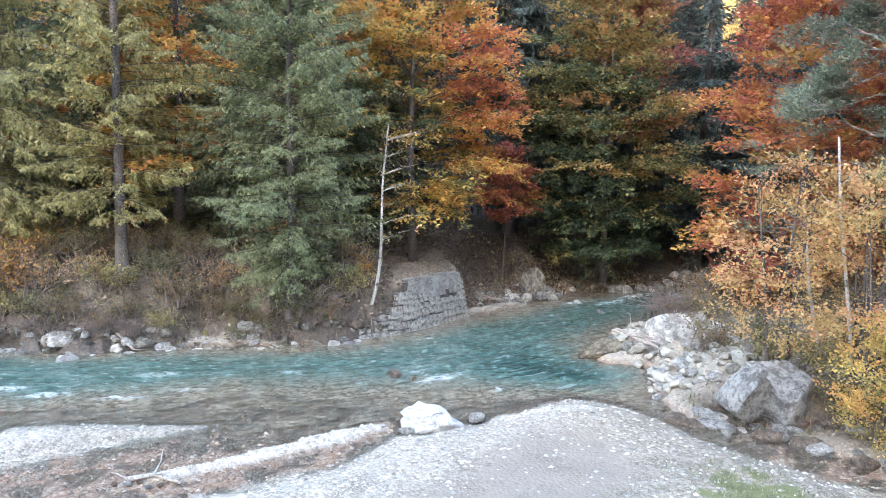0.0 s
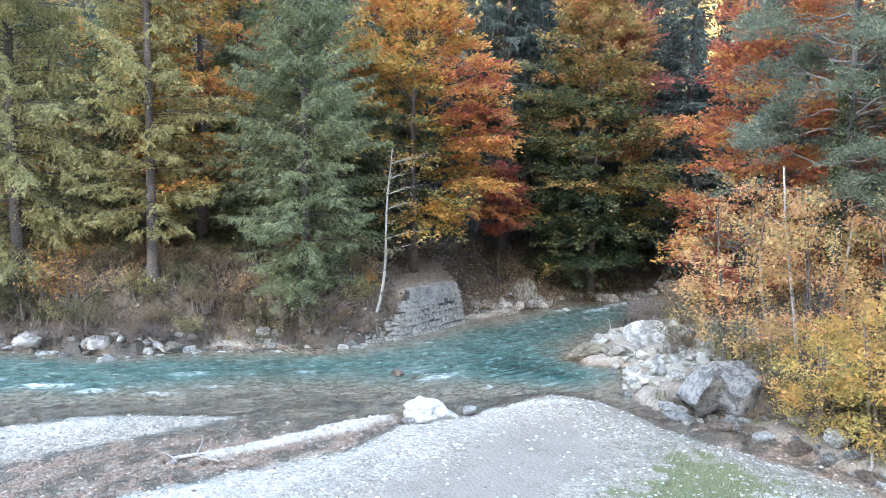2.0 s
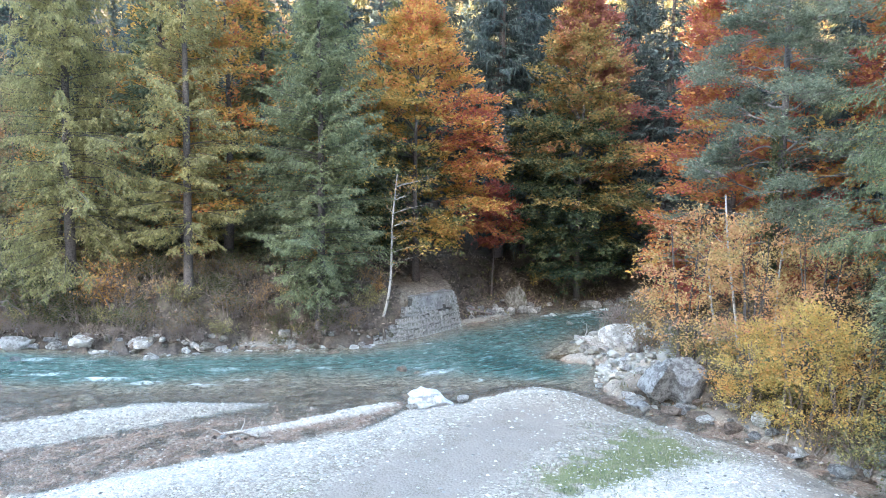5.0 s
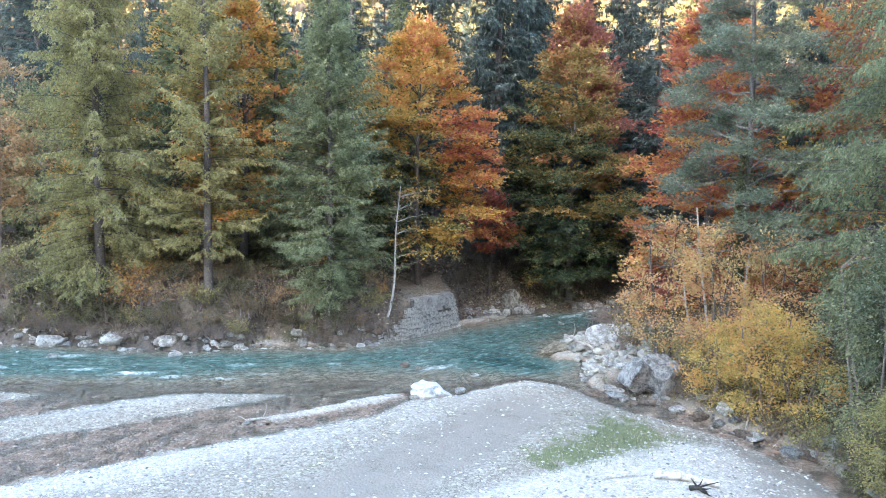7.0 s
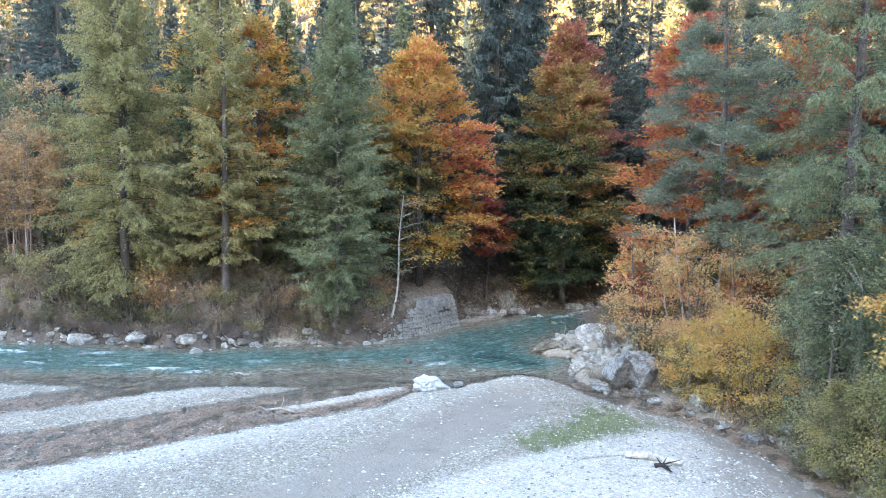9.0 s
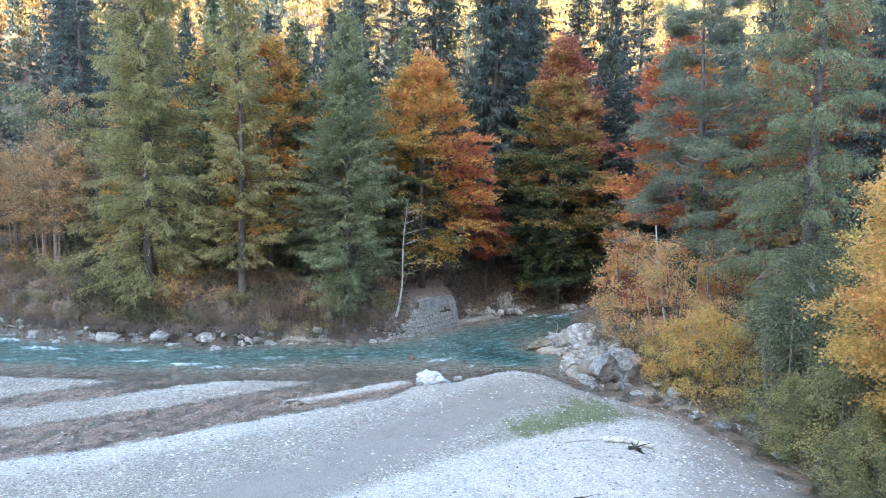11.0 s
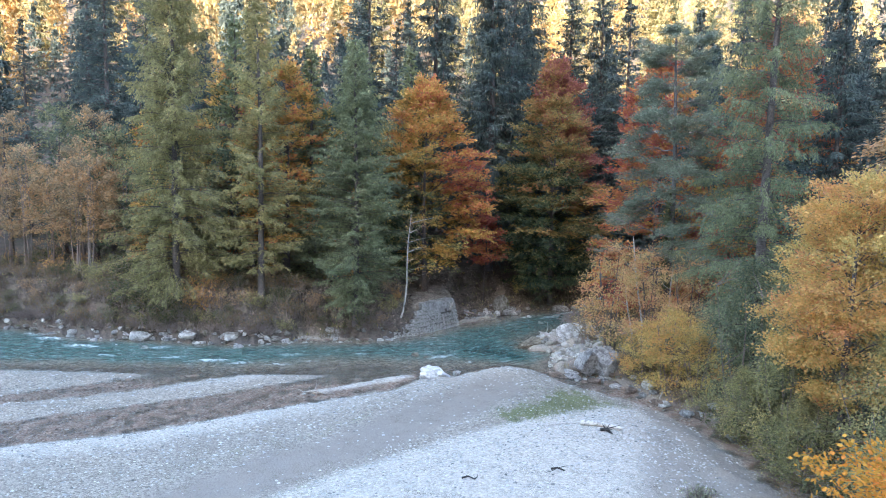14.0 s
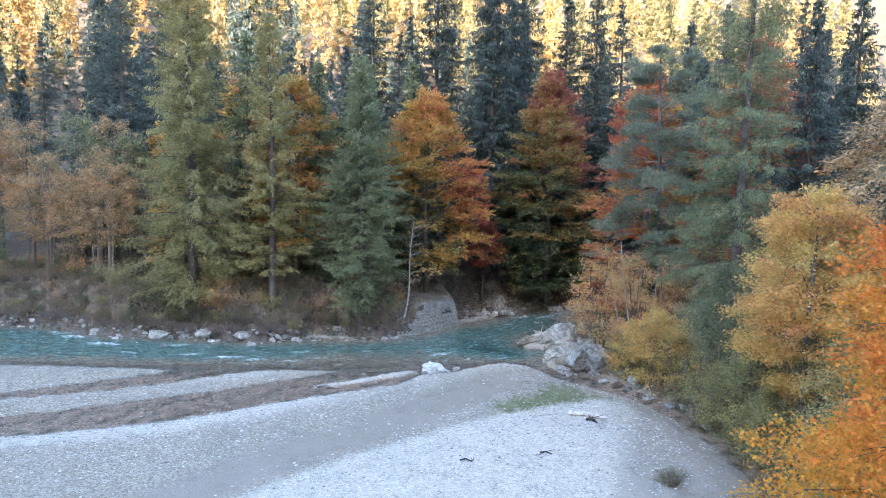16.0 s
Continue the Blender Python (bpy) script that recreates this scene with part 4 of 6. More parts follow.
def tint_amber(u, a, r, rng):
    return 0.58 + 0.16 * math.sin(a * 3 + 6 * u) + rng.uniform(-0.22, 0.22)


def tint_orange(u, a, r, rng):
    return 0.44 + 0.62 * u + 0.08 * math.sin(a * 3 + 6 * u) + rng.uniform(-0.16, 0.16)


def tint_any(u, a, r, rng):
    return 0.5 + 0.25 * math.sin(a * 2 + 4 * u) + rng.uniform(-0.3, 0.3)


SPRUCE, BROAD = "conifers round the river bend", "autumn trees round the river bend"
# far bank, from downstream to upstream
big = grown("spruce_tree", spruce(11, 31.0, 6.3, 1.0, 0.40, 0.60, 0.10, 0.45, 0.95, 0.27, 0.19, 0.085, 0.60, 0.08), M_OLIVE, M_BARK, -23.8, 36.2,
            "tall olive-green spruce with hanging twigs above the river", "spruce tree", SPRUCE)
grown("beech_tree", leafy(24, 20.5, 5.0, 4.0, "column", 120, 17, 18, 0.24, 1.0, lambda u, a, r, rng: rng.uniform(0.42, 0.72)), M_BEECH, M_BARK, -14.9, 40.8,
      "orange and gold beech close behind the thin spruce", "beech tree", BROAD)
thin = grown("spruce_tree", spruce(12, 27.0, 4.4, 3.4, 0.50, 0.55, 0.10, 0.30, 0.6, 0.27, 0.19, 0.085, 0.78, 0.24), M_OLIVE, M_BARK, -16.1, 35.9,
             "thin yellowish spruce with a bare grey foot", "spruce tree", SPRUCE)
green = grown("spruce_tree", spruce(13, 25.6, 5.0, 2.3, 0.30, 0.62, 0.10, 0.30, 0.55, 0.28, 0.17, 0.075, 0.40, 0.0), M_GREEN, M_BARK, -7.7, 36.6,
              "dense blue-green spruce at the edge of the bank", "spruce tree", SPRUCE)
beech = grown("beech_tree", leafy(21, 21.6, 7.3, 3.4, "flame", 190, 19, 22, 0.24, 1.15, tint_beech, trunk=0.012), M_BEECH, M_BARK, -1.9, 45.2,
              "beech turning from green to orange behind the stone wall", "beech tree", BROAD)
# red spray of the large beech, built as a separate tree with an added trunk
grown("beech_tree", leafy(23, 9.5, 2.7, 4.6, "round", 45, 14, 16, 0.22, 0.9, lambda u, a, r, rng: rng.uniform(0.85, 1.1), trunk=0.007), M_BEECH, M_BARK, 4.6, 51.2,
      "rust-red spray of the large beech over the stony shore", "beech tree", BROAD)
dark = grown("beech_tree", leafy(22, 27.4, 6.4, 2.2, "column", 260, 19, 22, 0.26, 1.2, tint_dark, trunk=0.009, fill=0.2), M_DULL, M_BARK, 12.1, 53.0,
             "tall beech with dark green lower boughs and rusty top", "beech tree", BROAD)
tall = grown("spruce_tree", conifer(14, 41.0, 6.0, 3.0, 0.5, 0.8, 0.75, 0.13, 0.6, 0.72, 0.5), M_DARK, M_BARK, 5.2, 57.0,
             "tall dark spruce with drooping boughs between the beeches", "spruce tree", SPRUCE)
grown("spruce_tree", conifer(15, 35.5, 5.6, 3.0, 0.42, 0.4, 0.65, 0.15, 0.7, 0.85, 0.45, 0.1), M_DARK, M_BARK, 15.6, 66.0,
              "dark spruce with a pointed top on the slope", "spruce tree", SPRUCE)
grown("spruce_tree", conifer(16, 37.0, 6.4, 4.0, 0.45, 0.3, 0.6, 0.16, 1.0, 0.85, 0.4, 0.3), M_DARK, M_BARK, -9.6, 62.5,
                 "gappy dark spruce with stiff level boughs", "spruce tree", SPRUCE)
far1 = grown("spruce_tree", conifer(17, 41.0, 8.4, 2.0, 0.45, 0.7, 0.5, 0.18, 1.05, 0.78, 0.5, 0.08), M_DARK, M_BARK, -1.5, 63.0,
              "dark spruce in the shaded forest", "spruce tree", SPRUCE)
far2 = grown("spruce_tree", conifer(18, 35.5, 7.4, 2.0, 0.38, 0.35, 0.5, 0.17, 1.0, 0.9, 0.55, 0.12), M_DARK, M_BARK, -41.0, 60.0,
              "dark pointed spruce in the shaded forest", "spruce tree", SPRUCE)
far3 = grown("spruce_tree", conifer(19, 25.0, 5.4, 1.0, 0.28, 0.4, 0.45, 0.18, 0.7, 0.85, 0.45, 0.08), M_GREEN, M_BARK, -20.0, 42.0,
              "green spruce in the underwood", "spruce tree", SPRUCE)
for x, y, src, turn, size in ((-52, 62, far2, 130, 0.75), (-49, 72, far1, 10, 0.62), (-34, 66, far2, 200, 0.6), (-29, 60, far1, 77, 0.62), (-20, 61, far1, 150, 0.62), 
                              (-4.5, 58, far2, 80, 0.82), (10.5, 72, far1, 222, 0.8), (21, 70, far1, 300, 0.72), (26, 62, far2, 15, 0.7), (-14, 68, far2, 250, 0.72), (33, 70, far1, 70, 0.8),
                              (36, 39, far2, 160, 0.7), (41, 34, far1, 20, 0.66), (43, 48, far2, 290, 0.8), (28, 50, far1, 110, 0.7), (48, 58, far1, 200, 0.8), (-60, 56, far1, 100, 0.7), (-68, 68, far2, 10, 0.9),
                              (-12.2, 45.5, far3, 200, 0.66), (-3.8, 50.0, far3, 10, 0.95), (-27.8, 46.0, far1, 45, 0.55), (-11.5, 52, far1, 190, 0.60), (17.2, 59.5, far1, 10, 0.62), (20.5, 62.5, far2, 50, 0.72), (23.5, 57.5, far1, 90, 0.6), (8.6, 64, far1, 140, 0.66), (-0.5, 56.5, far2, 33, 0.66), (-16.5, 58, far2, 75, 0.66), (-24.5, 64, far1, 120, 0.62), (-36, 58, far1, 160, 0.55), (29, 64, far2, 60, 0.75), (13.5, 63, far1, 77, 0.6), (-6.5, 66, far2, 200, 0.78), (9.5, 66, far1, 15, 0.98), (19.5, 66.5, far1, 250, 0.9), (24.0, 54.5, far2, 140, 0.8), (-46, 66, far1, 60, 0.92), (-41.5, 73, far2, 20, 1.0), (30.5, 56, far1, 200, 0.75), (-12.5, 74, far2, 15, 0.95), (21.0, 58.5, far2, 10, 1.0), (-12.8, 42.0, far3, 120, 0.9), (-9.8, 48.0, far3, 80, 0.95), (7.8, 61, far1, 33, 0.85), (31, 24, far1, 45, 0.62), (37, 17, far2, 100, 0.55), (25.5, 36, far1, 250, 0.66), (30, 31, far2, 130, 0.68), (27, 22.5, far1, 310, 0.58), (33.5, 36, far1, 30, 0.66), (29.5, 42, far2, 220, 0.8)):
    again(src, x, y, turn, size)
# underwood and leafy trees of the far bank
young = grown("young_tree", leafy(31, 11.5, 2.7, 3.6, "round", 44, 9, 12, 0.21, 0.8, tint_any, 0.9, 0.5, 0.3, 4, 0.010), M_TAN, M_TWIG, -35.8, 41.5,
              "slender pale-stemmed tree with tan autumn leaves", "young tree", BROAD)
rusty = grown("young_tree", leafy(32, 15.5, 3.7, 3.5, "round", 70, 11, 13, 0.23, 0.9, tint_gold, 0.8, 0.5), M_TAN, M_BARK, -47.0, 49.5,
              "rounded tree with faded orange-brown leaves", "young tree", BROAD)
olive = grown("young_tree", leafy(33, 11.0, 3.0, 1.0, "round", 64, 11, 13, 0.21, 0.8, tint_any, 0.9, 0.5), M_WILLOW, M_BARK, -29.5, 43.5,
              "grey-green leafy tree in the underwood", "young tree", BROAD)
golden = grown("young_tree", leafy(34, 15.0, 3.8, 2.0, "flame", 90, 14, 14, 0.22, 0.9, tint_gold), M_BEECH, M_BARK, -18.8, 46.0,
               "olive and golden beech behind the spruces", "young tree", BROAD)
for x, y, src, turn, size in ((-38.6, 42.5, young, 50, 0.95), (-33.5, 40.8, young, 140, 1.05), (-41.5, 43.5, young, 230, 1.1), (-31.3, 42.5, young, 300, 0.9), (-44.5, 45, young, 20, 0.9), (-37, 46, young, 190, 1.15),
                              (-52, 52, rusty, 90, 1.15), (-38.2, 51, rusty, 200, 1.05), (-57, 47, rusty, 310, 1.0), (-42.5, 52, olive, 40, 1.5), (-35.5, 49, olive, 140, 1.3), (-47, 42, olive, 250, 0.7),
                              (-9.8, 43.0, golden, 20, 0.72), (-22.5, 49, golden, 250, 1.35), (-27, 41.2, golden, 310, 0.75), (-18.0, 40.0, golden, 160, 0.68), (-12.0, 40.2, olive, 10, 0.75), (-10.2, 40.6, olive, 150, 0.9), (-12.2, 46.5, golden, 210, 1.1), (-20.2, 41.0, olive, 70, 1.1),
                              (-31, 52, golden, 60, 1.2), (-5.8, 44.5, olive, 200, 1.1), (7.8, 58, olive, 20, 1.2), (-24.5, 53, golden, 10, 1.25), (31, 60, golden, 70, 1.0)):
    again(src, x, y, turn, size)
# right bank
limbs, needles, bole = pine(41, 24.0, 5.2)
old_pine = grown("pine_tree", (bole, needles), M_PINE, M_BARK, 17.4, 27.6, "old blue-green pine with crooked bare limbs", "pine tree", SPRUCE)


def ivy(seed, lo, hi, reach):
    """Ivy that climbs a trunk: small leaves in a ragged sleeve."""
    rng = np.random.RandomState(seed)
    n, s = 2600, Soup()
    z, a = rng.uniform(lo, hi, n), rng.uniform(0, 6.28, n)
    r = 0.2 + reach * rng.rand(n) ** 1.5 * (0.5 + 0.5 * np.sin(z * 2.1 + 2 * a)) * np.sin(math.pi * (z - lo) / (hi - lo)) ** 0.5
    out = np.stack([np.cos(a), np.sin(a), np.zeros(n)], 1)
    p = out * r[:, None] + np.stack([np.zeros(n), np.zeros(n), z], 1)
    d = unit(out * 0.4 + rng.normal(0, 0.5, (n, 3)) - np.array((0, 0, 0.7)))
    s.kites(p, d, unit(np.cross(d, out) + rng.normal(0, 0.4, (n, 3))), rng.uniform(0.10, 0.2, n), 0.13, rng.uniform(0.0, 0.45, n))
    return s.mesh("ivy", M_BUSH)


tagged(part("ivy", ivy(46, 5.0, 12.5, 0.7), old_pine, "dark green ivy on the trunk"), kind="stuff")
for limb_soup in limbs:
    part("limb", limb_soup.mesh("pine_limb", M_PINEBARK, True), old_pine, "pale crooked limb")
grown("spruce_tree", spruce(42, 33.0, 6.2, 2.4, 0.50, 0.62, 0.05, 0.40, 0.95, 0.27, 0.20, 0.055, 0.34, 0.18), M_GREEN, M_BARK, 20.6, 18.4,
                "huge grey-green spruce with long hanging twigs", "spruce tree", SPRUCE)
red = grown("beech_tree", leafy(43, 23.5, 6.2, 1.0, "column", 150, 17, 20, 0.27, 1.2, tint_red), M_BEECH, M_BARK, 19.6, 38.8,
            "large rust-red beech behind the pine", "beech tree", BROAD)
again(red, 25.5, 28.5, 120, 0.95)
again(red, 27.5, 44.5, 220, 0.8)
maple = grown("maple_tree", leafy(44, 8.4, 3.1, 1.2, "round", 46, 11, 13, 0.15, 0.65, tint_amber, 0.7, 0.35, 0.35, 4, 0.013), M_AMBER, M_BARK, 13.2, 27.4,
              "pale-stemmed maple with orange-yellow leaves on the rocky point", "maple tree", BROAD)
again(maple, 15.4, 24.8, 130, 0.95)
again(maple, 17.4, 29.5, 250, 0.95)
again(maple, 17.6, 22.6, 20, 0.9)
golden_bush = grown("maple_tree", leafy(45, 5.6, 2.4, 0.2, "round", 50, 12, 13, 0.14, 0.55, tint_gold, 0.8, 0.35, 0.35, 5, 0.02), M_YELLOW, M_TWIG, 15.9, 20.4,
                    "low bright yellow maple leaning over the creek", "maple tree", BROAD)
again(golden_bush, 14.6, 22.4, 70, 0.8)
again(golden_bush, 17.3, 19.2, 190, 0.85)
willow = grown("willow_tree", broadleaf(46, 9.6, 3.2, 0.3, "oval", 210, 100, 0.125, 0.95, 0.35, tint_any, stems=5, trunk=0.014), M_WILLOW, M_TWIG, 18.9, 15.4,
               "grey-green willow beside the creek", "willow tree", BROAD)
for x, y, turn, size in ((21.5, 13.0, 160, 0.95), (24, 8, 20, 0.9), (22.5, 20, 300, 0.9)):
    again(willow, x, y, turn, size)
sallow = grown("willow_tree", broadleaf(61, 6.2, 2.7, 0.1, "oval", 190, 95, 0.11, 0.8, 0.35, tint_any, stems=6, trunk=0.014), M_SALLOW, M_TWIG, 19.3, 11.0,
               "bushy yellow-green sallow on the creek bank", "willow tree", BROAD)
for x, y, turn, size in ((18.6, 7.6, 120, 0.75), (20.4, 3.8, 250, 1.15), (17.6, -3.5, 60, 0.9), (17.9, 13.2, 200, 0.7), (18.9, 0.6, 330, 0.85)):
    again(sallow, x, y, turn, size)
yellow = grown("maple_tree", leafy(47, 15.0, 4.4, 4.2, "round", 150, 19, 20, 0.155, 0.75, tint_amber, 0.6, 0.4), M_YELLOW, M_BARK, 20.2, 7.0,
               "tall golden-yellow maple above the creek", "maple tree", BROAD)
pale = grown("maple_tree", broadleaf(48, 18.0, 5.4, 2.5, "round", 300, 72, 0.23, 1.2, 0.55, tint_any), M_TAN, M_BARK, 25.6, 9.6,
             "tall pale tan tree behind the yellow maple", "maple tree", BROAD)
orange = grown("maple_tree", leafy(49, 17.0, 8.8, 0.2, "spread", 250, 25, 20, 0.15, 0.75, tint_orange, 0.7, 0.3, 0.5), M_ORANGE, M_BARK, 17.7, -11.0,
               "orange maple with dense large leaves close by", "maple tree", BROAD)


# ---- bushes ----
BUSH = "bushes along the banks"
brown = grown("bush", scrub(51, 2.2, 1.6, 26, 900, 0.13, (0.15, 1.0)), M_BUSH, M_TWIG, -13.5, 35.9, "leafless brown bush of thin twigs on the bank", "bush", BUSH, crown="leafage")
fresh = grown("bush", scrub(52, 2.0, 1.5, 26, 1200, 0.15, (0.0, 0.6)), M_BUSH, M_TWIG, -24.8, 35.0, "dark green bush on the bank", "bush", BUSH, crown="leafage")
rust = grown("bush", scrub(53, 2.3, 1.3, 35, 1300, 0.16, (0.55, 1.0)), M_YELLOW, M_TWIG, -22.0, 35.4, "small rust-orange bush on the bank", "bush", BUSH, crown="leafage")
thorn = grown("bush", scrub(54, 1.7, 1.7, 70, 120, 0.09, (0.3, 0.9), 0.9), M_BUSH, M_TWIG, -6.3, 36.9, "tangle of bare hanging twigs over the water", "bush", BUSH, crown="leafage")
tan = grown("bush", scrub(56, 1.6, 1.3, 30, 1000, 0.13, (0.3, 0.9)), M_TAN, M_TWIG, -12.0, 37.6, "faded tan bush with withered leaves", "bush", BUSH, crown="leafage")
leafy = grown("bush", scrub(57, 1.9, 1.6, 24, 1700, 0.13, (0.1, 0.95)), M_SALLOW, M_TWIG, -28.0, 37.4, "olive-green leafy bush on the wooded bank", "bush", BUSH, crown="leafage")
rng = random.Random(5)
for k in range(112):
    x = -47 + 44 * (k + rng.uniform(0, 0.9)) / 112
    d = (0.6, 1.6, 3.0, 0.9, 4.6, 2.2, 6.5)[k % 7] + rng.uniform(-0.3, 0.3)
    y = float(np.interp(x, [p[0] for p in FAR_BANK], [p[1] for p in FAR_BANK])) + d
    if -23 < x < -21 or -4.4 < x or (-13.6 < x < -7.6 and d < 1.4):
        continue
    again(rng.choice((brown, brown, tan, fresh, brown, leafy)), x, y, rng.uniform(0, 360), rng.uniform(0.5, 1.05))
for k in range(46):
    x = -47 + 45 * (k + rng.uniform(0, 0.9)) / 46
    y = float(np.interp(x, [p[0] for p in FAR_BANK], [p[1] for p in FAR_BANK])) + rng.uniform(3.5, 11)
    if x < -5.0:
        again(rng.choice((fresh, leafy, fresh, tan, leafy, rust)), x, y, rng.uniform(0, 360), rng.uniform(0.7, 1.5))
for k in range(30):
    x = -46 + 42 * (k + rng.uniform(0, 0.9)) / 30
    y = float(np.interp(x, [p[0] for p in FAR_BANK], [p[1] for p in FAR_BANK])) + rng.uniform(0.25, 0.6)
    if not -13.5 < x < -8.0:
        again(thorn, x, y, rng.uniform(0, 360), rng.uniform(0.45, 0.8))
for x, y, src, turn, size in ((-21.6, 35.3, rust, 200, 1.25), (-25.6, 35.5, fresh, 40, 1.6), (-23.9, 35.1, fresh, 140, 1.4), (-22.9, 34.9, fresh, 240, 1.2), (-28.5, 36.2, fresh, 70, 1.4), (-19.8, 35.0, tan, 70, 1.3), (-9.0, 36.6, fresh, 300, 0.8), (-21.0, 36.6, rust, 80, 0.8), (-19.5, 37.5, rust, 10, 0.7), (-27.0, 36.0, fresh, 100, 1.0), (-21.8, 34.6, fresh, 20, 0.8), (-4.3, 39.4, rust, 20, 0.5), (-8.6, 36.0, thorn, 30, 0.8), (-10.3, 35.7, fresh, 30, 0.5),
                              (12.6, 38.8, thorn, 30, 1.3), (13.8, 36.5, brown, 30, 1.1), (12.6, 32.3, brown, 110, 0.9), (14.8, 40.5, brown, 200, 1.3), (16.5, 42.5, thorn, 20, 1.4), (14.4, 25.0, fresh, 15, 0.7), (13.9, 30.0, fresh, 95, 0.9), (13.6, 28.4, leafy, 20, 0.8), (14.6, 26.6, leafy, 120, 0.9), (15.3, 23.4, leafy, 200, 0.9), (16.4, 21.6, leafy, 300, 1.0), (17.0, 17.6, leafy, 60, 0.9),
                              (16.2, 18.9, brown, 100, 0.7), (18.2, 12.4, fresh, 200, 1.15), (18.8, 9.6, fresh, 20, 1.3), (17.2, 14.0, fresh, 280, 0.8), (20.0, 6.2, fresh, 60, 1.3), (18.6, 3.0, fresh, 160, 1.2), (15.4, 22.6, fresh, 160, 0.7),
                              (17.0, 4.6, brown, 60, 0.6), (16.4, 2.2, brown, 160, 0.7), (14.9, 1.2, brown, 260, 0.6)):
    again(src, x, y, turn, size)
grown("bush", scrub(55, 1.15, 0.9, 50, 900, 0.10, (0.3, 1.0), 0.5), M_WILLOW, M_TWIG, 12.0, 3.0, "small grey-green willow bush on the gravel", "bush", BUSH, crown="leafage")


# the birch on the wall
def lone_birch():
    rng = np.random.RandomState(61)
    wood, green = Soup(), Soup()
    t = np.linspace(0, 1, 12)
    path = np.stack([0.9 * t ** 0.7 + 0.10 * np.sin(7 * t) - 0.15 * t ** 3, 0.3 * t, 9.6 * t], 1)
    wood.tube(path, 0.085 * (1 - 0.75 * t) + 0.012, 8)
    for k in range(26):
        u = rng.uniform(0.42, 1.0)
        a = rng.uniform(0, 2 * math.pi)
        foot = path[int(u * 11)]
        ln = rng.uniform(0.8, 2.4)
        s = np.linspace(0, 1, 6)
        way = np.array((math.cos(a) + 0.5, math.sin(a), 0.6))
        pts = foot + way * (s * ln)[:, None] * 0.75 + np.array((0, 0, -0.5)) * (s ** 2 * ln * 0.3)[:, None] + rng.normal(0, 0.05, (6, 3)) * s[:, None]
        wood.tube(pts, 0.022 * (1.1 - s), 4)
        n = 15
        j = rng.randint(2, 6, n)
        p = pts[j] + rng.normal(0, 0.28, (n, 3))
        green.kites(p, unit(rng.normal(0, 1, (n, 3))), unit(rng.normal(0, 1, (n, 3))), rng.uniform(0.10, 0.2, n), 0.11, rng.uniform(0.1, 1.0, n))
    return wood, green


grown("birch_tree", lone_birch(), M_TAN, M_BIRCH, -3.7, 37.9, "thin white birch with few leaves beside the wall", "birch tree", BROAD)


def snag(h, lean):
    wood = Soup()
    t = np.linspace(0, 1, 8)
    wood.tube(np.stack([lean * t + 0.05 * np.sin(7 * t), 0.1 * t, h * t], 1), 0.085 * (1 - 0.5 * t), 7)
    for u, ln, a in ((0.7, 0.9, 2.6), (0.8, 0.7, 0.5), (0.62, 0.6, 4.0)):
        f = np.array((lean * u, 0.1 * u, h * u))
        wood.tube(np.stack([f, f + ln * np.array((math.cos(a) * 0.6, math.sin(a) * 0.5, 0.35)), f + ln * np.array((math.cos(a), math.sin(a) * 0.8, 0.8))]), (0.03, 0.02, 0.008), 4)
    return wood, Soup()


for x, y, h, lean in ((15.7, 26.6, 8.8, -1.2), (15.4, 28.3, 5.4, -0.9), (17.3, 26.5, 6.5, 0.3)):
    grown("birch_tree", snag(h, lean), M_TAN, M_BIRCH, x, y, "bare white birch stem with a broken top", "birch tree", BROAD)


# ---- rocks ----
def boulder(seed, detail=3, cuts=12, lumps=0.14, flat=0.0):
    """A weathered block of about unit half-size."""
    rng = np.random.RandomState(seed)
    bm = bmesh.new()
    bmesh.ops.create_icosphere(bm, subdivisions=detail, radius=1.0)
    planes = [(Vector(unit(rng.normal(0, 1, 3))), rng.uniform(0.44, 0.84)) for _ in range(cuts)]
    for v in bm.verts:
        c = v.co.copy()
        for nrm, d in planes:
            over = c.dot(nrm) - d
            if over > 0:
                c -= nrm * over * 0.95
        k = noise.noise(c * 1.7 + Vector((seed * 3.1, 0, 0))) * lumps + noise.noise(c * 5 + Vector((0, seed, 0))) * lumps * 0.5 - abs(noise.noise(c * 2.6 + Vector((seed, seed, 0)))) * lumps * 0.8
        v.co = c * (1 + k)
        if flat:
            v.co.z = min(v.co.z, flat + 0.08 * noise.noise(c * 3))
    me = bpy.data.meshes.new("boulder")
    bm.to_mesh(me)
    bm.free()
    if detail > 2:
        me.shade_smooth()
        me.set_sharp_from_angle(angle=radians(24))
    return me


def rock(me, material, x, y, size, label, group="", z=None, turn=0.0, tip=(0, 0), name="rock", category="rock"):
    """One rock with its own mesh data or a shared one, sunk a little into the ground."""
    key = (me.name, material.name)
    if key not in SHARED:
        own = me.copy()
        own.materials.clear()
        own.materials.append(material)
        SHARED[key] = own
    ob = new(name, SHARED[key])
    base = height(x, y) if z is None else z
    ob.matrix_world = pose(x, y, base + size[2] * 0.55, tip[0], tip[1], turn) @ Matrix.Diagonal((*size, 1))
    return tagged(ob, label, category, group)


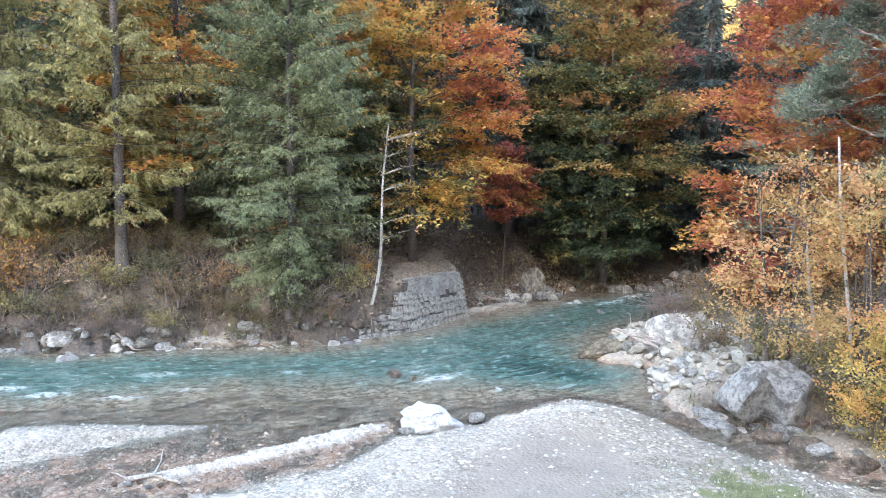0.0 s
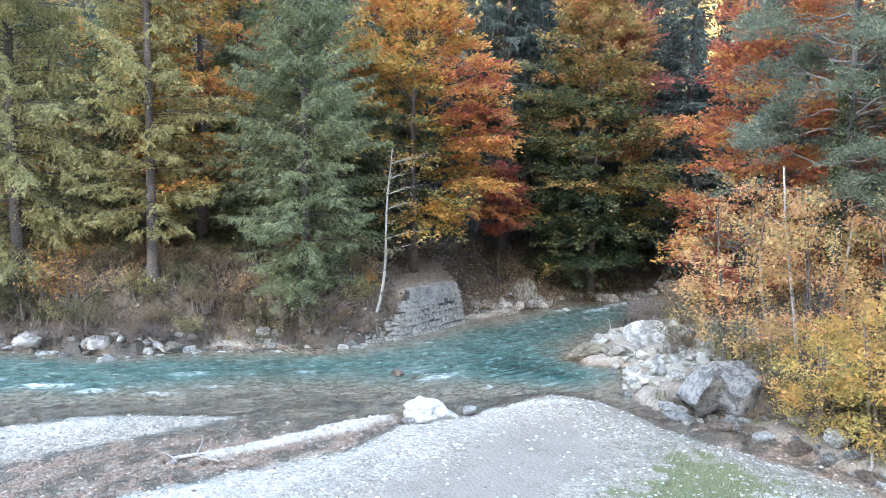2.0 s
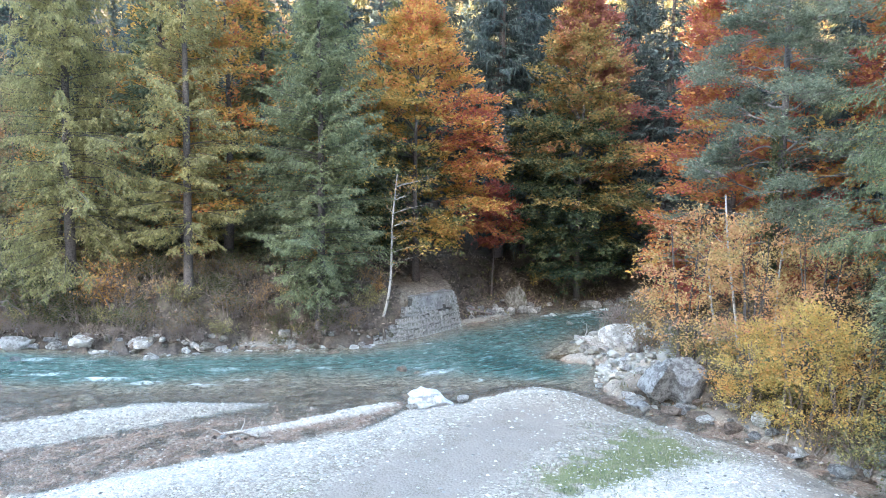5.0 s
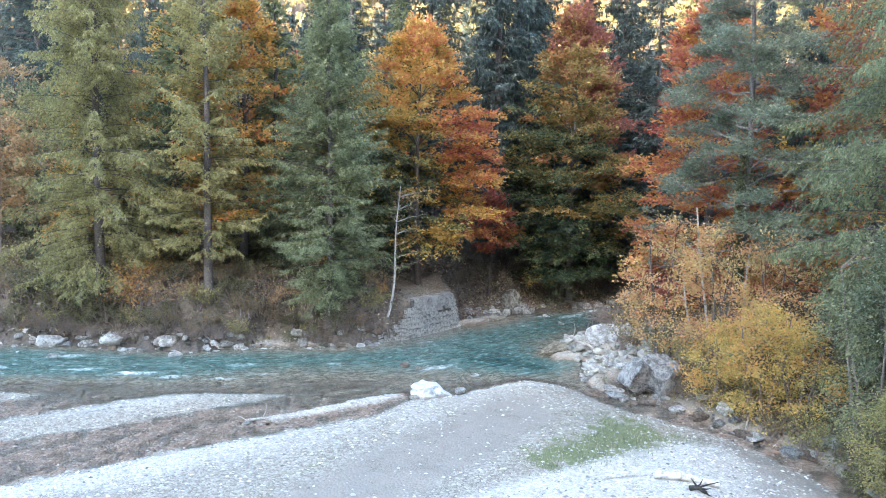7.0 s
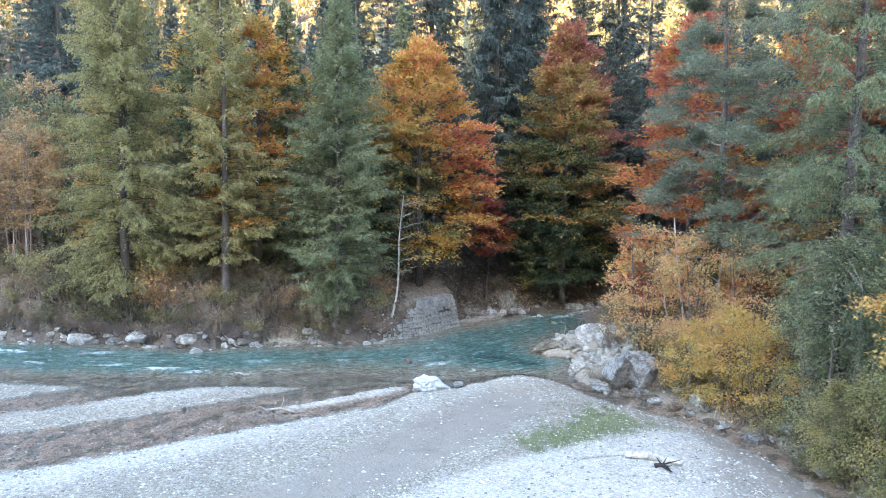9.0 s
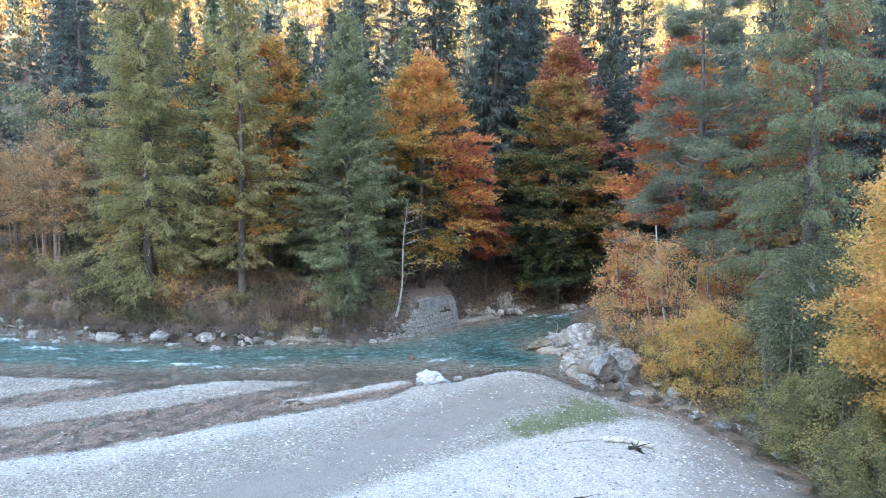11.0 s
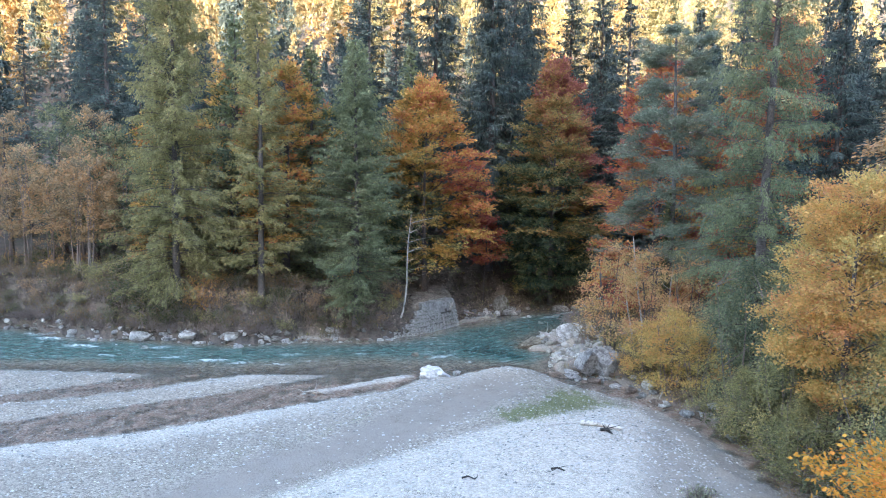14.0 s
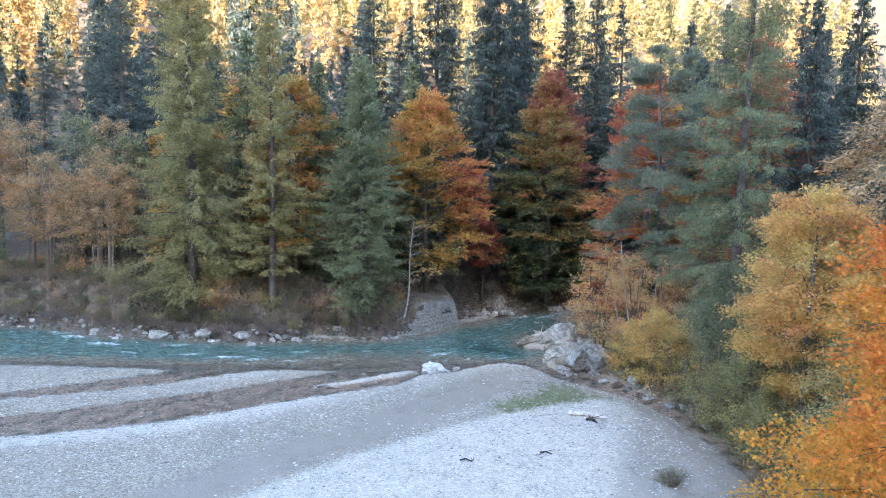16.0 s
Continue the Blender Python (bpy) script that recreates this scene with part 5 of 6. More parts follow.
SHARED = {}
FORMS = [boulder(70 + k, 2, 18, 0.20) for k in range(7)]
FINE = [boulder(90 + k, 4, 26, 0.12) for k in range(4)]
BANK, POINT, CREEK, SHORE = "rocks along the far bank", "stones heaped on the rocky point", "stones of the side creek", "rocks of the upstream shore"
rock(boulder(101, 4, 12, 0.22, 0.55), M_WHITE, -0.4, 24.9, (1.5, 1.1, 0.88), "large flat-topped white boulder on the gravel edge", z=-0.25, turn=20)
rock(FORMS[1], M_PALE, 1.35, 25.3, (0.38, 0.3, 0.28), "small white stone beside the large boulder", z=0.05)
rock(FORMS[3], M_PALE, -1.1, 23.8, (0.36, 0.3, 0.22), "small white stone beside the large boulder", z=0.1)


def cleft_boulder():
    """The big grey block with a cleft: two lobes grown together."""
    a, b = boulder(111, 5, 13, 0.09), boulder(112, 5, 13, 0.09)
    s = Soup()
    for me, m in ((a, pose(-0.80, 0.35, 1.05, 8, -14, 20) @ Matrix.Diagonal((1.0, 1.15, 1.75, 1))), (b, pose(0.62, -0.1, 0.95, -6, 24, -15) @ Matrix.Diagonal((1.65, 1.3, 1.55, 1)))):
        v = np.array([m @ x.co for x in me.vertices])
        s.add(v, [list(p.vertices) for p in me.polygons])
    me = s.mesh("cleft_boulder", M_ROCK, True)
    me.set_sharp_from_angle(angle=radians(35))
    return me


ob = new("boulder", cleft_boulder())
ob.matrix_world = pose(12.05, 25.3, 0.05, 0, 0, 12)
tagged(ob, "big cleft grey limestone boulder at the creek mouth", "boulder")
rock(boulder(113, 4, 8, 0.08), M_PALE, 11.5, 34.9, (1.45, 1.15, 1.15), "rounded pale boulder on the rocky point", z=0.45, turn=20, name="boulder", category="boulder")
rock(boulder(114, 4, 14, 0.16), M_WEDGE, 8.1, 34.4, (1.55, 0.85, 0.95), "wedge-shaped mossy brown rock at the water", z=-0.3, turn=28, tip=(0, -22), name="boulder", category="boulder")
rock(FINE[1], M_MOSSY, 9.2, 34.0, (0.8, 0.7, 0.6), "mossy rock behind the wedge", POINT, z=0.15, turn=80)

# far bank rocks: place, half-size, material
for k, (x, y, s, m) in enumerate(((-18.0, 33.8, 1.1, M_PALE), (-17.2, 32.0, 0.62, M_PALE), (-19.8, 33.1, 0.4, M_ROCK), (-22.1, 33.8, 1.12, M_PALE), (-26.6, 33.9, 1.2, M_PALE), (-24.7, 31.3, 0.5, M_ROCK), (-30.1, 33.6, 0.5, M_PALE),
                                  (-28.7, 33.8, 0.35, M_ROCK), (-33.0, 35.4, 0.6, M_PALE), (-35.0, 35.6, 0.45, M_ROCK), (-40.0, 37.2, 0.5, M_ROCK), (-14.5, 34.2, 0.75, M_MOSSY), (-15.5, 34.3, 0.5, M_ROCK), (-10.1, 34.7, 0.28, M_MOSSY),
                                  (-8.9, 34.6, 0.33, M_PALE), (-6.6, 34.4, 0.45, M_RED), (-23.8, 34.2, 0.7, M_ROCK), (-16.8, 34.0, 0.55, M_MOSSY), (-21.0, 33.0, 0.3, M_ROCK), (-31.6, 34.6, 0.4, M_MOSSY), (-37.4, 37.0, 0.5, M_MOSSY),
                                  (-12.8, 34.6, 0.25, M_ROCK), (-4.6, 36.0, 0.35, M_ROCK), (-25.6, 33.2, 0.3, M_MOSSY), (-42.5, 38.0, 0.6, M_ROCK), (-27.6, 32.4, 0.3, M_PALE), (-9.4, 35.4, 0.2, M_ROCK))):
    rock(FINE[k % 4] if s > 0.6 else FORMS[k % 7], m, x, y, (s * 1.1, s * 0.85, s * 0.72), {M_PALE: "pale limestone rock at the water's edge", M_ROCK: "grey limestone rock at the water's edge", M_MOSSY: "dark mossy rock at the water's edge",
         M_RED: "flat brown stone at the water's edge"}[m], BANK, z=max(-0.2, min(0.1, height(x, y))), turn=k * 47)
rock(FINE[2], M_RED, -2.0, 30.6, (0.55, 0.42, 0.42), "brown rock breaking the current in midstream", z=-0.15, turn=-15)
rock(FORMS[5], M_RED, -1.15, 30.2, (0.3, 0.2, 0.2), "brown rock breaking the current in midstream", z=-0.12, turn=30)
def loose_stones(name, stones, label):
    """Many small stones as one mesh: (form, material, x, y, z, size, turn) each."""
    kinds = []
    vs, fs, ms = [], [], []
    for form, m, x, y, z, size, turn in stones:
        if m not in kinds:
            kinds.append(m)
        at = pose(x, y, z, 0, 0, turn) @ Matrix.Diagonal((*size, 1.0))
        b = len(vs)
        vs += [tuple(at @ v.co) for v in form.vertices]
        for p in form.polygons:
            fs.append([b + i for i in p.vertices])
            ms.append(kinds.index(m))
    me = bpy.data.meshes.new(name)
    me.from_pydata(vs, [], fs)
    for m in kinds:
        me.materials.append(m)
    me.polygons.foreach_set("material_index", ms)
    return tagged(new(name, me), label, "stones", kind="stuff")


edge_stones = random.Random(71)
washed = []
for k in range(170):
    x = -46 + 43 * (k + edge_stones.uniform(0, 0.9)) / 170
    y = float(np.interp(x, [p[0] for p in FAR_BANK], [p[1] for p in FAR_BANK])) + edge_stones.uniform(-0.1, 0.45)
    s = edge_stones.choice((0.14, 0.18, 0.24, 0.3, 0.4))
    if not -13.4 < x < -8.0:
        washed.append((FORMS[k % 7], edge_stones.choice((M_MOSSY, M_ROCK, M_MOSSY, M_RED, M_PALE)), x, y, height(x, y) - 0.02, (s * 1.3, s, s * 0.8), edge_stones.uniform(0, 360)))
for k in range(85):
    x = edge_stones.uniform(-44, -3)
    y = float(np.interp(x, [p[0] for p in FAR_BANK], [p[1] for p in FAR_BANK])) + edge_stones.uniform(-0.55, 0.2)
    s = edge_stones.choice((0.12, 0.16, 0.2, 0.26, 0.34, 0.45))
    washed.append((FORMS[k % 7], edge_stones.choice((M_ROCK, M_PALE, M_MOSSY, M_ROCK)), x, y, max(-0.08, min(0.12, height(x, y))), (s * 1.3, s, s * 0.7), edge_stones.uniform(0, 360)))
for k in range(150):
    x, y = edge_stones.uniform(-13.2, -8.0), edge_stones.uniform(34.4, 36.0)
    s = edge_stones.uniform(0.04, 0.10)
    washed.append((FORMS[k % 7], M_WASHED, x, y, max(0.0, height(x, y)), (s * 1.3, s, s * 0.7), edge_stones.uniform(0, 360)))
for k in range(170):
    x = edge_stones.uniform(1.6, 5.6)
    y = 42.9 + 0.82 * (x - 1.6) + edge_stones.uniform(-0.3, 0.9)
    s = edge_stones.uniform(0.05, 0.12)
    washed.append((FORMS[k % 7], M_WASHED, x, y, max(0.0, height(x, y)), (s * 1.3, s, s * 0.7), edge_stones.uniform(0, 360)))
loose_stones("shore_stones", washed, "small broken grey stones along the foot of the bank")
# upstream shore
for k, (x, y, s, m) in enumerate(((6.2, 47.9, 1.05, M_MOSSY), (3.2, 45.7, 0.4, M_ROCK), (4.0, 46.3, 0.6, M_ROCK), (4.8, 46.9, 0.7, M_PALE), (5.7, 47.3, 0.55, M_PALE), (6.6, 48.0, 0.75, M_ROCK), (7.5, 48.4, 0.7, M_PALE), (8.2, 48.9, 0.5, M_ROCK),
                                  (9.2, 47.3, 0.55, M_PALE), (2.6, 45.0, 0.35, M_PALE), (3.5, 47.9, 0.5, M_ROCK), (4.6, 48.6, 0.45, M_PALE), (12.7, 51.6, 0.9, M_ROCK), (13.6, 51.4, 0.75, M_PALE), (14.8, 52.4, 0.6, M_ROCK), (11.0, 51.4, 0.5, M_MOSSY),
                                  (10.0, 51.0, 0.55, M_MOSSY), (16.2, 53.4, 0.8, M_ROCK), (17.6, 54.6, 0.7, M_PALE), (19.2, 55.8, 1.0, M_ROCK), (21.0, 56.4, 0.9, M_ROCK), (15.6, 52.0, 0.4, M_PALE), (7.3, 50.3, 0.7, M_MOSSY), (5.3, 49.9, 0.4, M_ROCK),
                                  (2.9, 46.6, 0.3, M_PALE), (9.4, 50.3, 0.4, M_PALE), (12.0, 52.6, 0.4, M_ROCK), (18.5, 56.3, 0.6, M_PALE), (10.0, 44.2, 0.5, M_MOSSY), (23.0, 57.5, 0.7, M_ROCK), (3.6, 45.4, 0.25, M_PALE), (5.2, 46.5, 0.3, M_ROCK))):
    rock(FORMS[(k + 3) % 7], m, x, y, (s * 1.05, s * 0.8, s * (1.5 if k == 0 else 0.8)), {M_PALE: "pale broken rock on the shaded shore", M_ROCK: "grey broken rock on the shaded shore", M_MOSSY: "dark rock on the shaded shore"}[m],
         SHORE, z=max(-0.25, height(x, y) - 0.1), turn=k * 61)
heap = random.Random(23)
for k in range(46):
    f = heap.random()
    x, y = 2.3 + 5.6 * f + heap.uniform(-0.2, 0.2), 45.1 + 4.0 * f + heap.uniform(-0.5, 1.3)
    s = heap.choice((0.18, 0.22, 0.28, 0.34, 0.42, 0.5))
    m = heap.choice((M_ROCK, M_PALE, M_ROCK, M_MOSSY))
    rock(FORMS[k % 7], m, x, y, (s * 1.15, s * 0.8, s * 0.7), {M_PALE: "pale broken rock on the shaded shore", M_ROCK: "grey broken rock on the shaded shore", M_MOSSY: "dark rock on the shaded shore"}[m],
         SHORE, z=max(-0.2, height(x, y) - 0.05), turn=heap.uniform(0, 360), tip=(heap.uniform(-25, 25), heap.uniform(-25, 25)))
# the rocky point and the creek
rng = random.Random(7)
heaped = []
for k in range(700):
    x, y = rng.uniform(8.4, 14.5), rng.uniform(27.8, 40)
    d = float(within(np.array([x]), np.array([y]), RIGHT_BANK)[0])
    if d < -0.1 or x > 13.2 + 0.1 * (y - 27) or math.hypot(x - 11.5, y - 34.9) < 1.3:
        continue
    s = rng.choice((0.09, 0.11, 0.13, 0.16, 0.18, 0.2, 0.24, 0.26, 0.3, 0.4))
    m, turn, size = rng.choice((M_WASHED, M_WASHED, M_WASHED, M_PALE)), rng.uniform(0, 360), (s * rng.uniform(0.9, 1.3), s, s * 0.75)
    if s >= 0.24:
        rock(FORMS[k % 7], m, x, y, size, "rounded pale stone of the heap", POINT, z=height(x, y) + 0.16 * s, turn=turn, tip=(rng.uniform(-20, 20), rng.uniform(-20, 20)), name="stone", category="stone")
    else:
        heaped.append((FORMS[k % 7], m, x, y, height(x, y) + 0.5 * s, size, turn))
loose_stones("rubble", heaped, "small pale stones between the larger ones of the heap")
small = []
for k in range(170):
    t = rng.uniform(0, 1) * 10
    i = 12 + int(t * 0.7)
    (ax, ay), (bx, by) = RIGHT_BANK[i], RIGHT_BANK[i + 1]
    f, o = rng.random(), rng.uniform(-0.5, 1.5)
    x, y = ax + (bx - ax) * f + o, ay + (by - ay) * f + o * 0.3
    s = rng.choice((0.14, 0.18, 0.22, 0.28, 0.4, 0.55))
    m, turn = rng.choice((M_RED, M_RED, M_ROCK, M_ROCK, M_MOSSY, M_PALE)), rng.uniform(0, 360)
    if s > 0.2:
        rock(FORMS[k % 7], m, x, y, (s * 1.2, s, s * 0.7), "stone on the muddy edge of the creek", CREEK, z=height(x, y) - 0.05, turn=turn, name="stone", category="stone")
    else:
        small.append((FORMS[k % 7], m, x, y, height(x, y) + 0.3 * s, (s * 1.2, s, s * 0.7), turn))
loose_stones("rubble", small, "small brown stones along the creek")


# ---- the old stone wall ----
def block(seed):
    """A rough-hewn stone of unit size with broken edges."""
    rng = np.random.RandomState(seed)
    bm = bmesh.new()
    bmesh.ops.create_cube(bm, size=1.0)
    bmesh.ops.bevel(bm, geom=list(bm.edges), offset=0.11, segments=1, affect="EDGES")
    for v in bm.verts:
        v.co += Vector(rng.normal(0, 0.06, 3))
    me = bpy.data.meshes.new("block")
    bm.to_mesh(me)
    bm.free()
    me.materials.append(M_WALL)
    return me


BLOCKS = [block(130 + k) for k in range(8)]
wall = thing("stone_wall", pose(0, 0, 0), "ruined masonry abutment with a worn concrete crown beside the river", "stone wall", kind="structure")


def crown_wall():
    """The concrete core: it leans back and its top edge is worn."""
    foot = np.array([(-2.45, 38.35), (-1.3, 39.3), (1.5, 42.95), (0.75, 43.75), (-2.2, 40.3)])
    head = np.array([(-2.05, 39.05), (-1.75, 39.3), (1.12, 42.75), (0.45, 43.5), (-2.2, 40.2)])
    rows, per = 12, 12
    s = Soup()
    t = np.linspace(0, 1, per, endpoint=False)[:, None]
    ring = [np.concatenate([q[i] + (q[(i + 1) % 5] - q[i]) * t for i in range(5)]) for q in (foot, head)]
    m, pts = len(ring[0]), []
    for r in range(rows):
        u = r / (rows - 1)
        for i in range(m):
            x, y = ring[0][i] + (ring[1][i] - ring[0][i]) * u
            k = 0.05 * noise.noise(Vector((x * 1.3, y * 1.3, u * 4))) + 0.02 * noise.noise(Vector((x * 5, y * 5, u * 14)))
            pts.append((x + 0.7 * k, y - 0.7 * k, -0.4 + (3.05 + 0.07 * noise.noise(Vector((x * 1.7, y * 1.7, 0)))) * u))
    q = [[r * m + i, r * m + (i + 1) % m, (r + 1) * m + (i + 1) % m, (r + 1) * m + i] for r in range(rows - 1) for i in range(m)]
    pts.append((-0.7, 41.4, 2.62))
    s.add(pts, q)
    s.f.append(np.array([[(rows - 1) * m + i, (rows - 1) * m + (i + 1) % m, rows * m] for i in range(m)]))
    me = s.mesh("wall_core", M_RENDER)
    me.materials.append(M_MORTAR)
    for f in me.polygons:
        c = f.center
        if c.z < 1.6 + 0.25 * noise.noise(c * 1.1) or (c.x < -1.65 and c.z < 2.55):
            f.material_index = 1
    return me


part("wall_core", crown_wall(), wall, "smooth grey weathered concrete")
rng = random.Random(9)


def masonry(a, b, a_top, b_top, tall_of, low_out, sizes, proud):
    """Courses of rough stones between two feet and two heads of a battered face."""
    z = -0.2
    while z < 2.6:
        h = rng.uniform(*sizes[0])
        s = -rng.uniform(0, 0.3)
        ln = math.hypot(b[0] - a[0], b[1] - a[1])
        nx, ny = (b[1] - a[1]) / ln, -(b[0] - a[0]) / ln
        ang = math.degrees(math.atan2(b[1] - a[1], b[0] - a[0]))
        while s < ln:
            w = rng.uniform(*sizes[1])
            f, u = min(1, max(0, (s + w / 2) / ln)), min(1, max(0, (z + h / 2) / 2.65))
            if z + h / 2 < tall_of(f) + rng.uniform(-0.18, 0.18):
                out = proud + low_out * max(0, 0.5 - z) + rng.uniform(-0.04, 0.04) - 0.24
                x = (a[0] + (b[0] - a[0]) * f) * (1 - u) + (a_top[0] + (b_top[0] - a_top[0]) * f) * u
                y = (a[1] + (b[1] - a[1]) * f) * (1 - u) + (a_top[1] + (b_top[1] - a_top[1]) * f) * u
                part("stone", BLOCKS[rng.randrange(8)], wall, place=pose(x + nx * out, y + ny * out, z + h / 2 + rng.uniform(-0.04, 0.04), rng.uniform(-5, 5) - 9, rng.uniform(-13, 13), ang + rng.uniform(-5, 5)) @ Matrix.Diagonal((w * 0.97, 0.58, h * rng.uniform(0.88, 1.04), 1)))
            s += w
        z += h


masonry((-1.3, 39.3), (1.5, 42.95), (-1.75, 39.3), (1.12, 42.75), lambda f: 1.55 + 0.25 * math.sin(5 * f + 1) + (0.9 if f > 0.88 or f < 0.1 else 0), 0.40, ((0.24, 0.46), (0.24, 0.6)), 0.04)
masonry((-2.45, 38.35), (-1.3, 39.3), (-2.05, 39.05), (-1.75, 39.3), lambda f: 2.1 + 0.5 * f, 0.3, ((0.24, 0.44), (0.25, 0.6)), 0.06)
masonry((-4.3, 37.0), (-2.3, 38.2), (-4.3, 38.0), (-2.2, 38.9), lambda f: 0.45 + 1.2 * f * f, 0.3, ((0.22, 0.4), (0.3, 0.7)), 0.08)
# squared blocks left of an older wall on the little beach
for k, (x, y, z, w, h) in enumerate(((-10.3, 35.9, 0.25, 0.75, 0.5), (-9.5, 35.95, 0.22, 0.7, 0.48), (-10.0, 36.1, 0.78, 0.8, 0.4), (-9.2, 36.1, 0.7, 0.6, 0.4), (-8.6, 36.0, 0.25, 0.5, 0.4))):
    ob = new("stone_block", BLOCKS[k])
    ob.matrix_world = pose(x, y, z, 0, 0, 8 * k - 10) @ Matrix.Diagonal((w, 0.6, h, 1))
    tagged(ob, "squared pale block in the eroded bank", "stone block", BANK)


# ---- driftwood ----
def limb(name, pts, r, label, material=M_DRIFT, twigs=0, seed=0, category="driftwood", group=""):
    rng = np.random.RandomState(seed)
    s = Soup()
    p = np.asarray(pts, float)
    n = len(p)
    s.tube(p, r * (1 - 0.35 * np.linspace(0, 1, n)), 9)
    for end, other in ((0, 1), (-1, -2)):
        s.tube(np.stack([p[end], p[end] + (p[end] - p[other]) / np.linalg.norm(p[end] - p[other]) * r * 0.25]), (r * (0.97 if end == 0 else 0.62), 0.005), 9)
    for k in range(twigs):
        b = p[rng.randint(0, n)]
        e = b + rng.normal(0, 0.35, 3) * (1, 1, 0.6) + (0, 0, 0.12)
        s.tube(np.stack([b, (b + e) / 2 + rng.normal(0, 0.05, 3), e]), (r * 0.4, r * 0.28, r * 0.1), 5)
    ob = new(name, s.mesh(name, material, True))
    return tagged(ob, label, category, group)


def on(x, y, up=0.0):
    return (x, y, height(x, y) + up)


DRIFT = "driftwood on the gravel"
limb("log", [on(8.2, 11.45, 0.14), on(9.3, 11.25, 0.15), on(10.4, 11.0, 0.14)], 0.17, "bleached straight log lying on the gravel mound", M_LOG, group=DRIFT, category="log")
limb("branch", [on(6.4, 11.8, 0.04), on(7.4, 11.75, 0.07), on(8.7, 11.6, 0.06)], 0.035, "thin grey branch beside the log", group=DRIFT, category="branch")
limb("root", [on(9.1, 10.3, 0.06), on(9.35, 10.2, 0.16), on(9.6, 10.05, 0.06)], 0.10, "dark tangled root beside the log", M_ROOT, 6, 3, "root", DRIFT)
limb("root", [on(5.7, 5.1, 0.05), on(6.0, 5.0, 0.14), on(6.3, 4.9, 0.04)], 0.05, "dark piece of root on the gravel", M_ROOT, 3, 4, "root", DRIFT)
limb("root", [on(1.5, 3.9, 0.04), on(1.8, 3.9, 0.12), on(2.1, 3.8, 0.04)], 0.045, "dark piece of root on the gravel", M_ROOT, 3, 5, "root", DRIFT)
limb("branch", [on(-9.0, 19.8, 0.08), on(-8.3, 20.0, 0.14), on(-7.5, 19.9, 0.10)], 0.08, "pale driftwood branch at the tip of the small bar", M_DRIFT, 5, 6, "branch", DRIFT)
for k in range(5):
    rock(FORMS[k], M_PALE if k % 2 else M_RED, -9.3 + 0.33 * k, 19.6 + 0.1 * (k % 3), (0.16, 0.13, 0.11), "stone beside the driftwood branch", "stones at the tip of the small bar", name="stone", category="stone")
limb("root", [(-15.9, 34.3, 0.9), (-15.3, 33.9, 0.55), (-14.7, 33.6, 0.15)], 0.09, "bleached root hanging out of the bank", M_DRIFT, 7, 8, "root", "roots in the bank")
limb("root", [(-16.7, 34.4, 0.7), (-16.0, 34.1, 0.4), (-15.6, 33.8, 0.2)], 0.07, "bleached root hanging out of the bank", M_DRIFT, 8, 9, "root", "roots in the bank")
limb("root", [(-28.3, 34.6, 0.9), (-27.6, 34.2, 0.4), (-26.9, 33.9, 0.3)], 0.06, "bleached root hanging out of the bank", M_DRIFT, 6, 10, "root", "roots in the bank")
limb("root", [(-36.5, 37.4, 0.9), (-35.9, 36.7, 0.5), (-35.0, 36.3, 0.5)], 0.07, "bleached root hanging out of the bank", M_DRIFT, 8, 11, "root", "roots in the bank")
for k in range(6):
    limb("pole", [(8.7 + 0.22 * k, 34.9 - 0.2 * k, 1.28 - 0.09 * k), (9.6 + 0.13 * k + 0.1 * (k % 2), 34.6 - 0.22 * k + 0.14 * (k % 3), 1.12 - 0.07 * k), (10.4 + 0.1 * (k % 3), 34.3 - 0.24 * k + 0.2 * (k % 2), 0.98 - 0.08 * k)], 0.05, "grey washed-up pole on the mossy rock", group="poles washed onto the point", category="pole")
limb("branch", [(9.3, 34.9, 1.0), (9.5, 35.0, 1.6), (9.45, 35.1, 2.0)], 0.03, "thin upright stick among the poles", M_DRIFT, 2, 12, "branch", "poles washed onto the point")
limb("log", [(2.2, 44.2, 1.1), (3.2, 44.6, 0.75), (4.1, 44.9, 0.5)], 0.09, "dark log on the stony shore", M_TWIG, 0, 13, "log")
limb("log", [(16.6, 22.8, 1.6), (15.9, 21.2, 0.9), (15.0, 19.6, 0.35)], 0.08, "fallen stem slanting into the creek", M_DRIFT, 3, 14, "log", "stems fallen over the creek")
limb("log", [(17.6, 20.5, 1.6), (16.7, 19.4, 0.8), (15.7, 18.5, 0.25)], 0.07, "fallen stem slanting into the creek", M_TWIG, 4, 15, "log", "stems fallen over the creek")


# ---- loose gravel, grass and far woods ----
def pebble_material(name, *stops):
    n = Nodes(name)
    return n.finish(n.mix(n.value(n.noise(30, 3), 0.3, 0.7, 0, 0.35), n.ramp(n.attribute("tint"), *stops), (0.2, 0.19, 0.18)), 0.85)


M_PEBBLE = pebble_material("dry_pebbles", (0.0, (0.116, 0.107, 0.093)), (0.5, (0.357, 0.339, 0.307)), (1.0, (0.662, 0.632, 0.585)))
M_WETPEBBLE = pebble_material("wet_pebbles", (0.0, (0.11, 0.075, 0.055)), (0.6, (0.27, 0.195, 0.14)), (1.0, (0.50, 0.45, 0.38)))


